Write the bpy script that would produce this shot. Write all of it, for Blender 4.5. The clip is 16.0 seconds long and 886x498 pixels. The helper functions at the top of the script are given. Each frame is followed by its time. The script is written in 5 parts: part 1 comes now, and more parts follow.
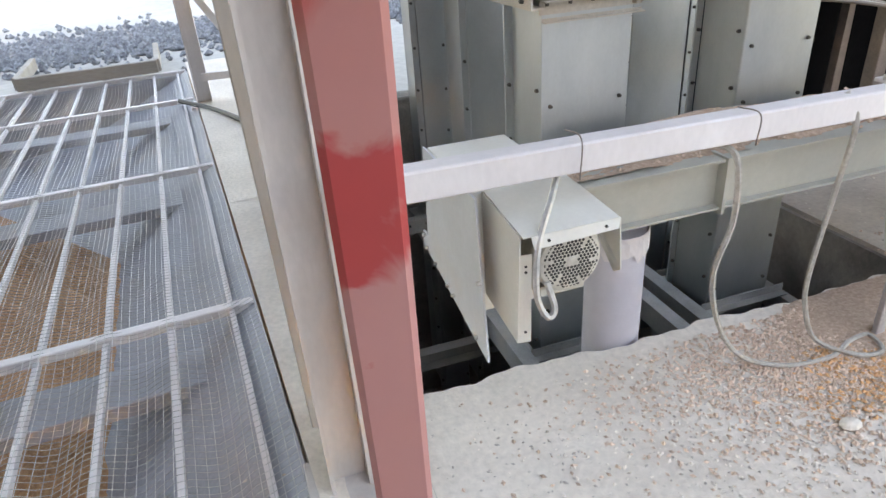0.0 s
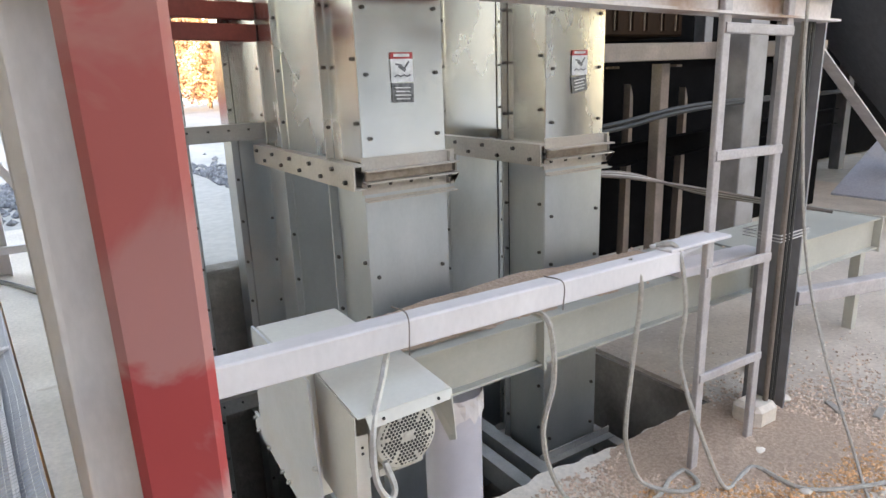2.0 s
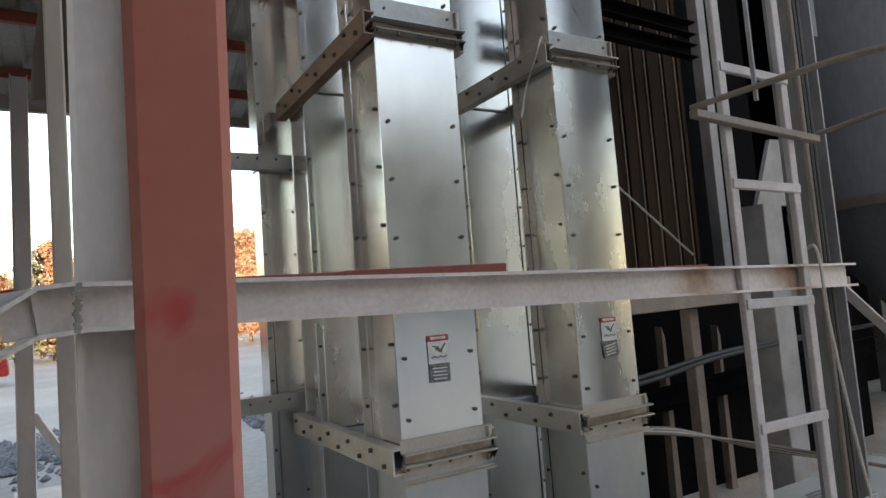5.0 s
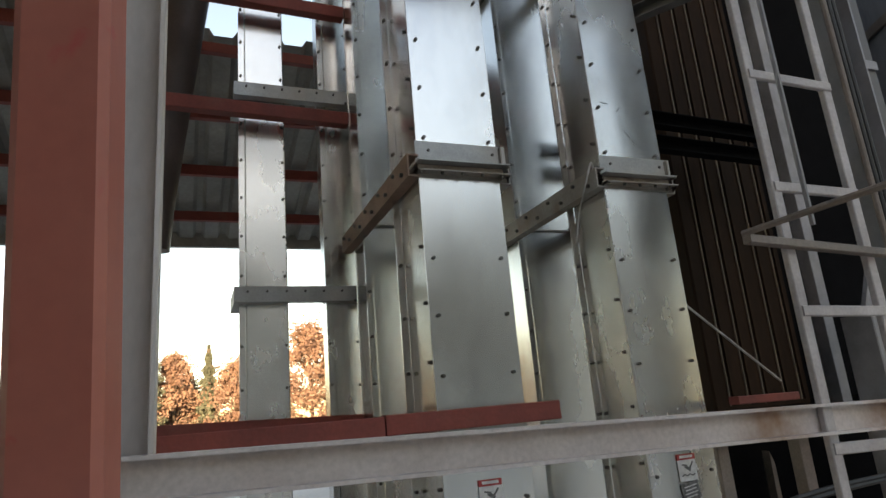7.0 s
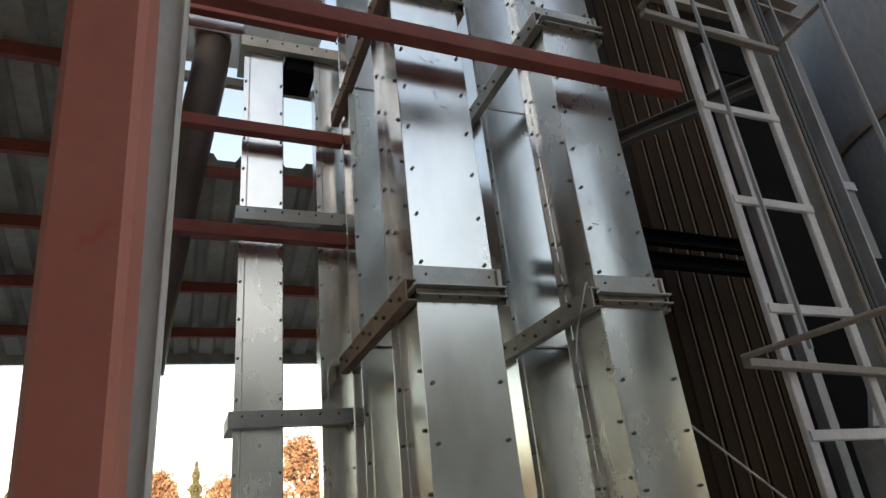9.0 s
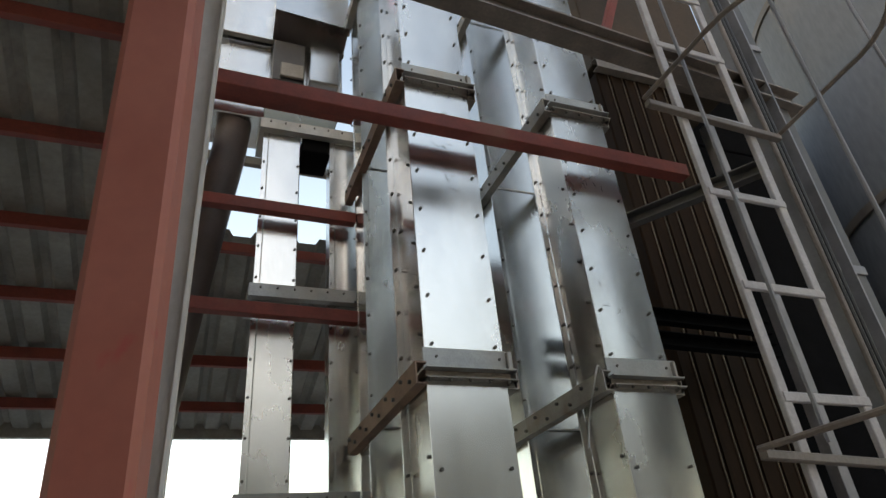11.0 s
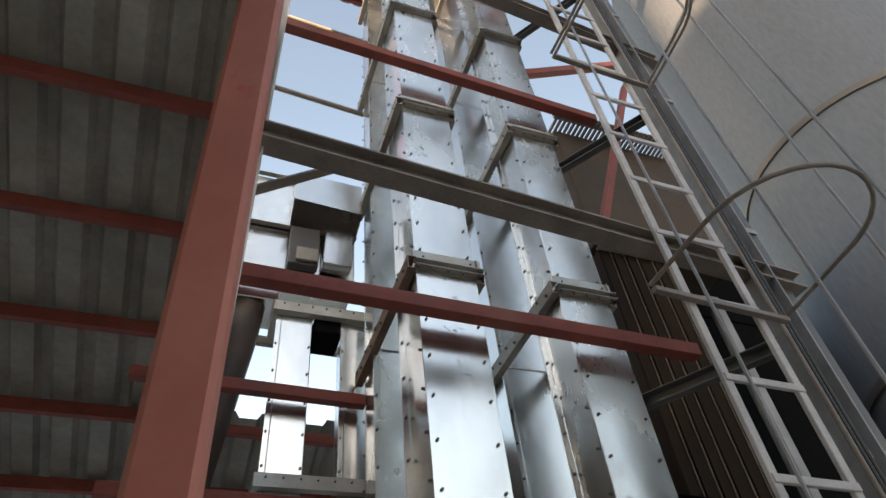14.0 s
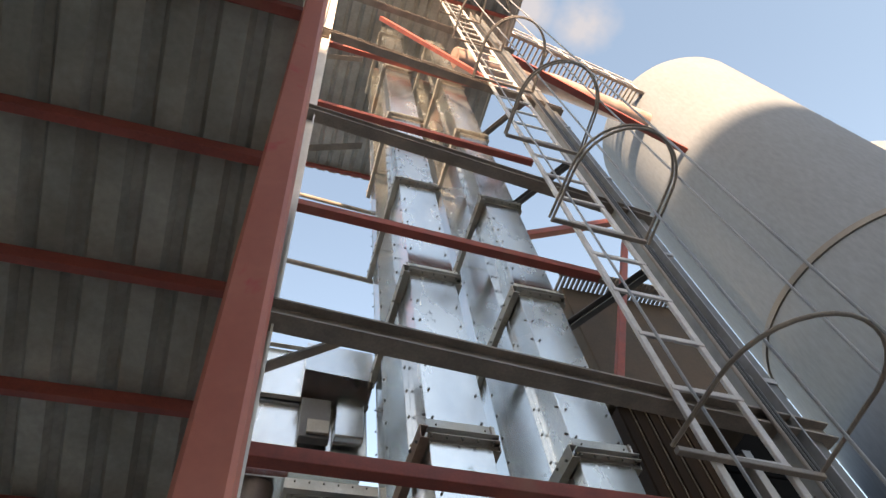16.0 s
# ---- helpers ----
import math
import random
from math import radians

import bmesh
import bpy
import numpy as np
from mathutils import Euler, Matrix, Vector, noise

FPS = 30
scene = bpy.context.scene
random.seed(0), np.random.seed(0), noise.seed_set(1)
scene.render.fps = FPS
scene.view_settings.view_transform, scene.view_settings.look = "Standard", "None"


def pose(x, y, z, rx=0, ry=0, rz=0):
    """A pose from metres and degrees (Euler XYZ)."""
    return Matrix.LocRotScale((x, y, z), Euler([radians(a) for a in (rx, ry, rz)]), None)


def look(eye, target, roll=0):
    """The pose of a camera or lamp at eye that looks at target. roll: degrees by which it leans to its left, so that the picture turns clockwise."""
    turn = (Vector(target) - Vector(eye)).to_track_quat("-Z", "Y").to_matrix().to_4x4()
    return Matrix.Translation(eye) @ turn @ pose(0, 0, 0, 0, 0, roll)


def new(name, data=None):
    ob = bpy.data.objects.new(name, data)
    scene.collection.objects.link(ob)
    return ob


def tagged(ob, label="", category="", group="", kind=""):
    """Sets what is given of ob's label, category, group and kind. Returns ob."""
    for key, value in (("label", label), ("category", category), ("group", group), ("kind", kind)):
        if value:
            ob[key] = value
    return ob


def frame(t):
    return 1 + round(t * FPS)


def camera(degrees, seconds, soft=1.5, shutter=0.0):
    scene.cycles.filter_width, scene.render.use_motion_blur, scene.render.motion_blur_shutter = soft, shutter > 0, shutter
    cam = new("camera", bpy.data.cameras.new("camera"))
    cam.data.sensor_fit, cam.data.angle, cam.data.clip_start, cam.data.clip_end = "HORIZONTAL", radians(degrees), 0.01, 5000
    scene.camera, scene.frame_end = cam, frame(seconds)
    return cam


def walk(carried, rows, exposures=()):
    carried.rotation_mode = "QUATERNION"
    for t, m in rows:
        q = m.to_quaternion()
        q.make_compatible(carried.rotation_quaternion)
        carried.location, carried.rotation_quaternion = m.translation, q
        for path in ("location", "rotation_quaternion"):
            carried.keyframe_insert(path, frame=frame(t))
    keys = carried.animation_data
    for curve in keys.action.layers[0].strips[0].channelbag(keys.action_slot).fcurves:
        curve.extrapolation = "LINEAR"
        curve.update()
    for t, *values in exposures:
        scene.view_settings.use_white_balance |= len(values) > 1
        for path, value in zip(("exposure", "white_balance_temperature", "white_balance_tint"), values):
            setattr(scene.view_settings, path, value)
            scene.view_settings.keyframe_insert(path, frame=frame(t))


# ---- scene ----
cam = camera(69.3, 16.0)
PATH = [
    (0, (0.125, 0.078, 1.376), (0.625, 1.772, 0.439), -4.4),
    (0.5, (0.221, 0.033, 1.393), (0.9, 1.667, 0.46), -3.4),
    (1, (0.189, 0.039, 1.385), (1.155, 1.588, 0.568), -3.2),
    (1.5, (0.147, 0.062, 1.4), (1.159, 1.647, 0.718), -2.3),
    (2, (0.146, 0.065, 1.435), (1.182, 1.695, 0.914), -2.1),
    (2.5, (0.15, 0.059, 1.465), (1.191, 1.718, 1.06), -2.1),
    (3, (0.146, 0.048, 1.501), (1.203, 1.724, 1.224), -2.5),
    (3.5, (0.133, 0.046, 1.541), (1.2, 1.732, 1.405), -2.3),
    (4, (0.125, 0.046, 1.582), (1.169, 1.751, 1.566), -2.8),
    (4.2, (0.125, 0.043, 1.592), (1.163, 1.753, 1.608), -2.9),
    (6.3, (0.201, -0.002, 1.687), (1.122, 1.734, 2.056), -6.0),
    (6.5, (0.241, -0.018, 1.697), (1.104, 1.743, 2.09), -4.8),
    (7, (0.311, -0.045, 1.728), (1.041, 1.747, 2.231), -5.0),
    (7.5, (0.338, -0.06, 1.739), (1.023, 1.721, 2.338), -5.2),
    (8, (0.316, -0.067, 1.765), (1.048, 1.656, 2.467), -5.9),
    (8.5, (0.299, -0.077, 1.775), (1.022, 1.618, 2.551), -5.9),
    (9, (0.294, -0.078, 1.785), (1.025, 1.598, 2.595), -6.3),
    (11.5, (0.278, -0.123, 1.827), (0.959, 1.425, 2.894), -5.7),
    (12, (0.272, -0.124, 1.84), (0.966, 1.375, 2.967), -6.0),
    (12.5, (0.263, -0.134, 1.846), (0.945, 1.327, 3.03), -6.3),
    (13, (0.257, -0.147, 1.856), (0.917, 1.267, 3.108), -6.5),
    (13.5, (0.243, -0.161, 1.866), (0.877, 1.195, 3.193), -6.6),
    (14, (0.238, -0.176, 1.872), (0.829, 1.113, 3.283), -7.3),
    (14.5, (0.227, -0.187, 1.881), (0.806, 1.02, 3.367), -8.6),
    (15, (0.218, -0.19, 1.889), (0.777, 0.928, 3.45), -9.7),
    (15.5, (0.221, -0.202, 1.889), (0.747, 0.842, 3.512), -10.6),
    (16, (0.243, -0.226, 1.872), (0.707, 0.698, 3.585), -11.9),
]
walk(cam, [(t, look(eye, target, roll)) for t, eye, target, roll in PATH],
     [(0, 3.58, 9300, 24), (2.5, 3.4, 9300, 24), (4, 2.93, 9100, 23), (6.5, 2.0, 9400, 20), (9, 2.0, 9600, 19), (12.5, 2.07, 10000, 19), (16, 2.29, 8900, 18)])

# ---- world, sun ----
SUN_EL, SUN_AZ = 11.0, 200.0          # degrees; azimuth from north (+y) clockwise
world = bpy.data.worlds.new("world")
scene.world = world
world.use_nodes = True
wn = world.node_tree
sky = wn.nodes.new("ShaderNodeTexSky")
sky.sky_type = "NISHITA"
sky.sun_disc = False
sky.sun_elevation = radians(SUN_EL)
sky.sun_rotation = radians(SUN_AZ)
sky.dust_density = 0.5
sky.ozone_density = 1.4
sky.air_density = 1.0
wn.nodes["Background"].inputs[1].default_value = 0.15
# one small white cloud with ragged edges in the clear sky
wco = wn.nodes.new("ShaderNodeTexCoord")
wno = wn.nodes.new("ShaderNodeTexNoise")
wno.inputs["Scale"].default_value, wno.inputs["Detail"].default_value, wno.inputs["Roughness"].default_value = 16.0, 6, 0.6
wn.links.new(wco.outputs["Generated"], wno.inputs[0])
cover = None
for centre, size in (((0.347, 0.098, 0.933), 0.075), ((0.27, 0.1, 0.957), 0.06)):
    far = wn.nodes.new("ShaderNodeVectorMath")
    far.operation = "DISTANCE"
    wn.links.new(wco.outputs["Generated"], far.inputs[0])
    far.inputs[1].default_value = centre
    near = wn.nodes.new("ShaderNodeMapRange")
    near.inputs[1].default_value, near.inputs[2].default_value, near.inputs[3].default_value, near.inputs[4].default_value = 0.0, size, 0.45, 0.0
    wn.links.new(far.outputs["Value"], near.inputs[0])
    if cover is None:
        cover = near.outputs[0]
    else:
        top = wn.nodes.new("ShaderNodeMath")
        top.operation = "MAXIMUM"
        wn.links.new(cover, top.inputs[0])
        wn.links.new(near.outputs[0], top.inputs[1])
        cover = top.outputs[0]
puff = wn.nodes.new("ShaderNodeMath")
puff.operation = "MULTIPLY"
wn.links.new(cover, puff.inputs[0])
wn.links.new(wno.outputs["Fac"], puff.inputs[1])
soft = wn.nodes.new("ShaderNodeMapRange")
soft.inputs[1].default_value, soft.inputs[2].default_value, soft.inputs[4].default_value = 0.06, 0.2, 0.85
wn.links.new(puff.outputs[0], soft.inputs[0])
cloud = wn.nodes.new("ShaderNodeMix")
cloud.data_type = "RGBA"
wn.links.new(soft.outputs[0], cloud.inputs[0])
wn.links.new(sky.outputs[0], cloud.inputs[6])
cloud.inputs[7].default_value = (0.9, 1.02, 1.25, 1)
wn.links.new(cloud.outputs[2], wn.nodes["Background"].inputs[0])
sun_data = bpy.data.lights.new("sun", "SUN")
sun_data.energy, sun_data.angle, sun_data.color = 4.0, radians(0.6), (1.0, 0.86, 0.68)
sun = new("sun", sun_data)
sdir = Vector((math.sin(radians(SUN_AZ)) * math.cos(radians(SUN_EL)), math.cos(radians(SUN_AZ)) * math.cos(radians(SUN_EL)), math.sin(radians(SUN_EL))))
sun.matrix_world = look(sdir * 50, (0, 0, 0))


# ---- materials ----
def material(name, base, rough=0.6, metal=0.0, alt=None, scale=6.0, fine=90.0, bump=0.15, spread=(0.4, 0.65), rough2=None, stretch=(1, 1, 1), dust=None, dust_at=(0.5, 0.7), rnd=0.0, bump_d=0.004, coat=0.0, spec=0.5, grain=0.35, fine_bump=1.0):
    """Two scales of colour change, fine relief; dust: a second, matt colour lying in patches."""
    m = bpy.data.materials.new(name)
    m.use_nodes = True
    n, l = m.node_tree.nodes, m.node_tree.links
    b = n["Principled BSDF"]
    geo = n.new("ShaderNodeTexCoord")
    mp = n.new("ShaderNodeMapping")
    mp.inputs["Scale"].default_value = stretch
    l.new(geo.outputs["Object"], mp.inputs[0])
    big = n.new("ShaderNodeTexNoise")
    big.inputs["Scale"].default_value, big.inputs["Detail"].default_value, big.inputs["Roughness"].default_value = scale, 6, 0.6
    l.new(mp.outputs[0], big.inputs[0])
    small = n.new("ShaderNodeTexNoise")
    small.inputs["Scale"].default_value, small.inputs["Detail"].default_value = fine, 4
    l.new(mp.outputs[0], small.inputs[0])
    ramp = n.new("ShaderNodeValToRGB")
    ramp.color_ramp.elements[0].position, ramp.color_ramp.elements[1].position = spread
    alt = alt or tuple(c * 0.72 for c in base)
    ramp.color_ramp.elements[0].color, ramp.color_ramp.elements[1].color = (*alt, 1), (*base, 1)
    l.new(big.outputs["Fac"], ramp.inputs[0])
    mix = n.new("ShaderNodeMix")
    mix.data_type, mix.blend_type = "RGBA", "MULTIPLY"
    mix.inputs[0].default_value = grain
    l.new(ramp.outputs[0], mix.inputs[6])
    l.new(small.outputs["Fac"], mix.inputs[7])
    boost = n.new("ShaderNodeHueSaturation")
    boost.inputs["Value"].default_value = 1 + grain * 0.57
    l.new(mix.outputs[2], boost.inputs["Color"])
    col = boost.outputs[0]
    if rnd:
        oi = n.new("ShaderNodeObjectInfo")
        mr = n.new("ShaderNodeMapRange")
        mr.inputs[3].default_value, mr.inputs[4].default_value = 1 + grain * 0.57 - rnd, 1 + grain * 0.57 + rnd
        l.new(oi.outputs["Random"], mr.inputs[0])
        l.new(mr.outputs[0], boost.inputs["Value"])
    rr = n.new("ShaderNodeMapRange")
    rr.inputs[1].default_value, rr.inputs[2].default_value = 0.3, 0.7
    rr.inputs[3].default_value, rr.inputs[4].default_value = rough, rough2 if rough2 is not None else min(1, rough * 1.25)
    l.new(big.outputs["Fac"], rr.inputs[0])
    rough_out = rr.outputs[0]
    b.inputs["Metallic"].default_value = metal
    if dust:
        d = n.new("ShaderNodeTexNoise")
        d.inputs["Scale"].default_value, d.inputs["Detail"].default_value = scale * 0.6, 8
        l.new(geo.outputs["Object"], d.inputs[0])
        dr = n.new("ShaderNodeMapRange")
        dr.inputs[1].default_value, dr.inputs[2].default_value = dust_at
        l.new(d.outputs["Fac"], dr.inputs[0])
        dm = n.new("ShaderNodeMix")
        dm.data_type = "RGBA"
        l.new(dr.outputs[0], dm.inputs[0])
        l.new(col, dm.inputs[6])
        dm.inputs[7].default_value = (*dust, 1)
        col = dm.outputs[2]
        rm = n.new("ShaderNodeMix")
        l.new(dr.outputs[0], rm.inputs[0])
        l.new(rough_out, rm.inputs[2])
        rm.inputs[3].default_value = 0.9
        rough_out = rm.outputs[0]
        if metal:
            mm = n.new("ShaderNodeMapRange")
            mm.inputs[3].default_value, mm.inputs[4].default_value = metal, 0.0
            l.new(dr.outputs[0], mm.inputs[0])
            l.new(mm.outputs[0], b.inputs["Metallic"])
    l.new(col, b.inputs["Base Color"])
    l.new(rough_out, b.inputs["Roughness"])
    b.inputs["Coat Weight"].default_value = coat
    b.inputs["Specular IOR Level"].default_value = spec
    if bump:
        bp = n.new("ShaderNodeBump")
        bp.inputs["Strength"].default_value, bp.inputs["Distance"].default_value = bump, bump_d
        add = n.new("ShaderNodeMath")
        add.operation = "MULTIPLY_ADD"
        l.new(small.outputs["Fac"], add.inputs[0])
        add.inputs[1].default_value = fine_bump
        l.new(big.outputs["Fac"], add.inputs[2])
        l.new(add.outputs[0], bp.inputs["Height"])
        l.new(bp.outputs[0], b.inputs["Normal"])
    return m


GALV = material("galvanized_steel", (0.78, 0.775, 0.745), 0.15, 0.97, alt=(0.55, 0.555, 0.55), scale=2.2, fine=120, bump=0.35, bump_d=0.006, rough2=0.32, stretch=(1, 1, 0.5), rnd=0.1, grain=0.08, fine_bump=0.01, spread=(0.3, 0.6))
# dust-dulled; the low sections' dimmer light is also put into its darker colour
GALV_LOW = material("dust_dulled_darker_galvanized_steel", (0.5, 0.53, 0.54), 0.34, 0.85, alt=(0.38, 0.41, 0.43), scale=2.5, fine=120, bump=0.2, bump_d=0.004, rough2=0.5, stretch=(1, 1, 0.5), rnd=0.1, grain=0.1, fine_bump=0.02, spread=(0.3, 0.6))
GALV_DULL = material("dusty_galvanized_steel", (0.5, 0.51, 0.5), 0.45, 0.6, scale=5, fine=120, bump=0.08, dust=(0.5, 0.46, 0.4), dust_at=(0.45, 0.75), rnd=0.1)
SMEAR = material("dark_scuff", (0.06, 0.055, 0.05), 0.7, 0.3, scale=30, bump=0)
BOLT = material("zinc_bolt", (0.13, 0.12, 0.11), 0.4, 0.9, scale=40, bump=0)
WHITE = material("dusty_white_paint", (0.72, 0.68, 0.68), 0.5, 0.0, alt=(0.64, 0.6, 0.6), scale=4, fine=70, bump=0.08, dust=(0.58, 0.52, 0.48), dust_at=(0.62, 0.95), stretch=(1, 1, 0.5), grain=0.15)
CONV = material("grey_green_enamel", (0.44, 0.44, 0.39), 0.4, 0.0, alt=(0.37, 0.37, 0.33), scale=3, fine=70, bump=0.05, dust=(0.5, 0.45, 0.39), dust_at=(0.6, 0.9), grain=0.12)
MIDGREY = material("mid_grey_steel", (0.27, 0.265, 0.275), 0.5, 0.1, alt=(0.19, 0.185, 0.19), scale=4, fine=70, bump=0.08, grain=0.15)
DARKGREY = material("dark_grey_paint_and_shade", (0.11, 0.105, 0.105), 0.5, 0.1, alt=(0.08, 0.075, 0.075), scale=5, fine=70, bump=0.08, grain=0.15)
GRAINLOOSE = material("loose_grain", (0.68, 0.52, 0.42), 0.8, 0.0, alt=(0.54, 0.4, 0.31), scale=50, bump=0)
LADDER = material("pale_grey_paint", (0.49, 0.46, 0.455), 0.55, 0.0, alt=(0.38, 0.345, 0.34), scale=7, fine=90, bump=0.1, dust=(0.36, 0.27, 0.22), dust_at=(0.66, 0.85))
BEIGE = material("beige_enamel", (0.68, 0.67, 0.62), 0.4, 0.0, alt=(0.62, 0.6, 0.55), scale=3, fine=80, bump=0.04, grain=0.12, dust=(0.55, 0.49, 0.42), dust_at=(0.55, 0.8))
RED = material("red_oxide_primer", (0.3, 0.062, 0.045), 0.6, 0.0, alt=(0.22, 0.045, 0.034), scale=6, fine=80, bump=0.15, dust=(0.27, 0.12, 0.09), dust_at=(0.6, 0.9))
POST_RED = material("dusty_red_post_paint", (0.43, 0.13, 0.095), 0.5, 0.0, alt=(0.38, 0.1, 0.072), scale=4, fine=60, bump=0.06, bump_d=0.002, grain=0.15)


def ramp_z(n, l, z, pairs):
    """A soft mask over the height z: full between the middle pair, none outside."""
    out = None
    for a, b in pairs:
        mr = n.new("ShaderNodeMapRange")
        mr.inputs[1].default_value, mr.inputs[2].default_value = a, b
        l.new(z, mr.inputs[0])
        if out is None:
            out = mr.outputs[0]
        else:
            mu = n.new("ShaderNodeMath")
            mu.operation = "MULTIPLY"
            l.new(out, mu.inputs[0])
            l.new(mr.outputs[0], mu.inputs[1])
            out = mu.outputs[0]
    return out


def dusty_post(m):
    """Pink dust on the lower post, rubbed off to bright red paint in two ragged patches."""
    n, l = m.node_tree.nodes, m.node_tree.links
    b = n["Principled BSDF"]
    col = b.inputs["Base Color"].links[0].from_socket
    co = n.new("ShaderNodeTexCoord")
    sep = n.new("ShaderNodeSeparateXYZ")
    l.new(co.outputs["Object"], sep.inputs[0])
    no = n.new("ShaderNodeTexNoise")
    no.inputs["Scale"].default_value, no.inputs["Detail"].default_value, no.inputs["Distortion"].default_value = 9.0, 5, 0.8
    l.new(co.outputs["Object"], no.inputs[0])
    z = sep.outputs["Z"]
    for pairs, colour, gain, edge in ((((1.75, 1.05),), (0.47, 0.21, 0.2), 0.0, (0.0, 1.0)),
                                      (((1.24, 1.36), (1.5, 1.40)), (0.42, 0.09, 0.08), 2.4, (0.4, 0.75)),
                                      (((1.0, 1.09), (1.24, 1.16)), (0.43, 0.05, 0.05), 2.6, (0.35, 0.6))):
        mask = ramp_z(n, l, z, pairs)
        add = n.new("ShaderNodeMath")
        add.operation = "MULTIPLY_ADD"
        l.new(no.outputs["Fac"], add.inputs[0])
        add.inputs[1].default_value = gain
        sub = n.new("ShaderNodeMath")
        sub.operation = "SUBTRACT"
        l.new(mask, sub.inputs[0])
        sub.inputs[1].default_value = gain * 0.5
        l.new(sub.outputs[0], add.inputs[2])
        th = n.new("ShaderNodeMapRange")
        th.inputs[1].default_value, th.inputs[2].default_value = edge
        l.new(add.outputs[0], th.inputs[0])
        mix = n.new("ShaderNodeMix")
        mix.data_type = "RGBA"
        l.new(th.outputs[0], mix.inputs[0])
        l.new(col, mix.inputs[6])
        mix.inputs[7].default_value = (*colour, 1)
        col = mix.outputs[2]
    l.new(col, b.inputs["Base Color"])


dusty_post(POST_RED)
GREYBEAM = material("grey_beam_paint", (0.25, 0.2, 0.17), 0.5, 0.1, alt=(0.17, 0.135, 0.115), scale=5, fine=80, bump=0.12)
BEAMPINK = material("dusty_beam_paint", (0.6, 0.54, 0.52), 0.55, 0.0, alt=(0.52, 0.46, 0.44), scale=5, fine=80, bump=0.1, dust=(0.3, 0.15, 0.08), dust_at=(0.7, 0.85))


def rust_at(m, places, width):
    """Rust blooms on a beam round the given lengths along x."""
    n, l = m.node_tree.nodes, m.node_tree.links
    b = n["Principled BSDF"]
    col = b.inputs["Base Color"].links[0].from_socket
    co = n.new("ShaderNodeTexCoord")
    sep = n.new("ShaderNodeSeparateXYZ")
    l.new(co.outputs["Object"], sep.inputs[0])
    no = n.new("ShaderNodeTexNoise")
    no.inputs["Scale"].default_value = 18
    l.new(co.outputs["Object"], no.inputs[0])
    for x in places:
        d = n.new("ShaderNodeMath")
        d.operation = "SUBTRACT"
        l.new(sep.outputs["X"], d.inputs[0])
        d.inputs[1].default_value = x
        ab = n.new("ShaderNodeMath")
        ab.operation = "ABSOLUTE"
        l.new(d.outputs[0], ab.inputs[0])
        mr = n.new("ShaderNodeMapRange")
        mr.inputs[1].default_value, mr.inputs[2].default_value, mr.inputs[3].default_value, mr.inputs[4].default_value = 0.0, width, 1.5, 0.0
        l.new(ab.outputs[0], mr.inputs[0])
        mu = n.new("ShaderNodeMath")
        mu.operation, mu.use_clamp = "MULTIPLY", True
        l.new(mr.outputs[0], mu.inputs[0])
        l.new(no.outputs["Fac"], mu.inputs[1])
        mix = n.new("ShaderNodeMix")
        mix.data_type = "RGBA"
        l.new(mu.outputs[0], mix.inputs[0])
        l.new(col, mix.inputs[6])
        mix.inputs[7].default_value = (0.26, 0.11, 0.045, 1)
        col = mix.outputs[2]
    l.new(col, b.inputs["Base Color"])


rust_at(BEAMPINK, (1.8, 2.28), 0.16)
CONCRETE = material("dusty_concrete", (0.77, 0.69, 0.61), 0.9, 0.0, alt=(0.66, 0.585, 0.51), scale=2.2, fine=45, bump=0.5, bump_d=0.012)
TRODDEN = material("trodden_concrete", (0.6, 0.52, 0.45), 0.9, 0.0, alt=(0.48, 0.41, 0.35), scale=2.5, fine=45, bump=0.5, bump_d=0.012)
PITWALL = material("mottled_dark_concrete", (0.38, 0.345, 0.31), 0.9, 0.0, alt=(0.2, 0.18, 0.165), scale=3, fine=40, bump=0.5, bump_d=0.01)
GRAIN = material("spilled_grain", (0.62, 0.46, 0.36), 0.8, 0.0, alt=(0.46, 0.32, 0.24), scale=70, fine=220, bump=0.9, bump_d=0.008)
CORN = material("corn_kernels", (0.72, 0.42, 0.22), 0.5, 0.0, alt=(0.62, 0.33, 0.16), scale=40, fine=200, bump=0.2, rnd=0.3)


def island_vary(m, low, high):
    """Each loose piece a little lighter or darker than the next."""
    n, l = m.node_tree.nodes, m.node_tree.links
    b = n["Principled BSDF"]
    old = b.inputs["Base Color"].links[0].from_socket
    g = n.new("ShaderNodeNewGeometry")
    mr = n.new("ShaderNodeMapRange")
    mr.inputs[3].default_value, mr.inputs[4].default_value = low, high
    l.new(g.outputs["Random Per Island"], mr.inputs[0])
    hs = n.new("ShaderNodeHueSaturation")
    l.new(mr.outputs[0], hs.inputs["Value"])
    l.new(old, hs.inputs["Color"])
    l.new(hs.outputs[0], b.inputs["Base Color"])


CHIPS = material("dusty_chips", (0.68, 0.61, 0.54), 0.9, 0.0, alt=(0.56, 0.5, 0.44), scale=30, bump=0)
for loose, low, high in ((GRAINLOOSE, 0.8, 1.3), (CORN, 0.75, 1.3), (CHIPS, 0.65, 1.5)):
    island_vary(loose, low, high)
DIRT = material("pale_dirt", (0.52, 0.5, 0.46), 0.95, 0.0, alt=(0.42, 0.4, 0.37), scale=0.35, fine=9, bump=0.4, bump_d=0.03)
GRAVEL = material("blue_grey_gravel", (0.36, 0.38, 0.41), 0.9, 0.0, alt=(0.16, 0.17, 0.19), scale=9, fine=40, bump=0.8, bump_d=0.04, rnd=0.2)
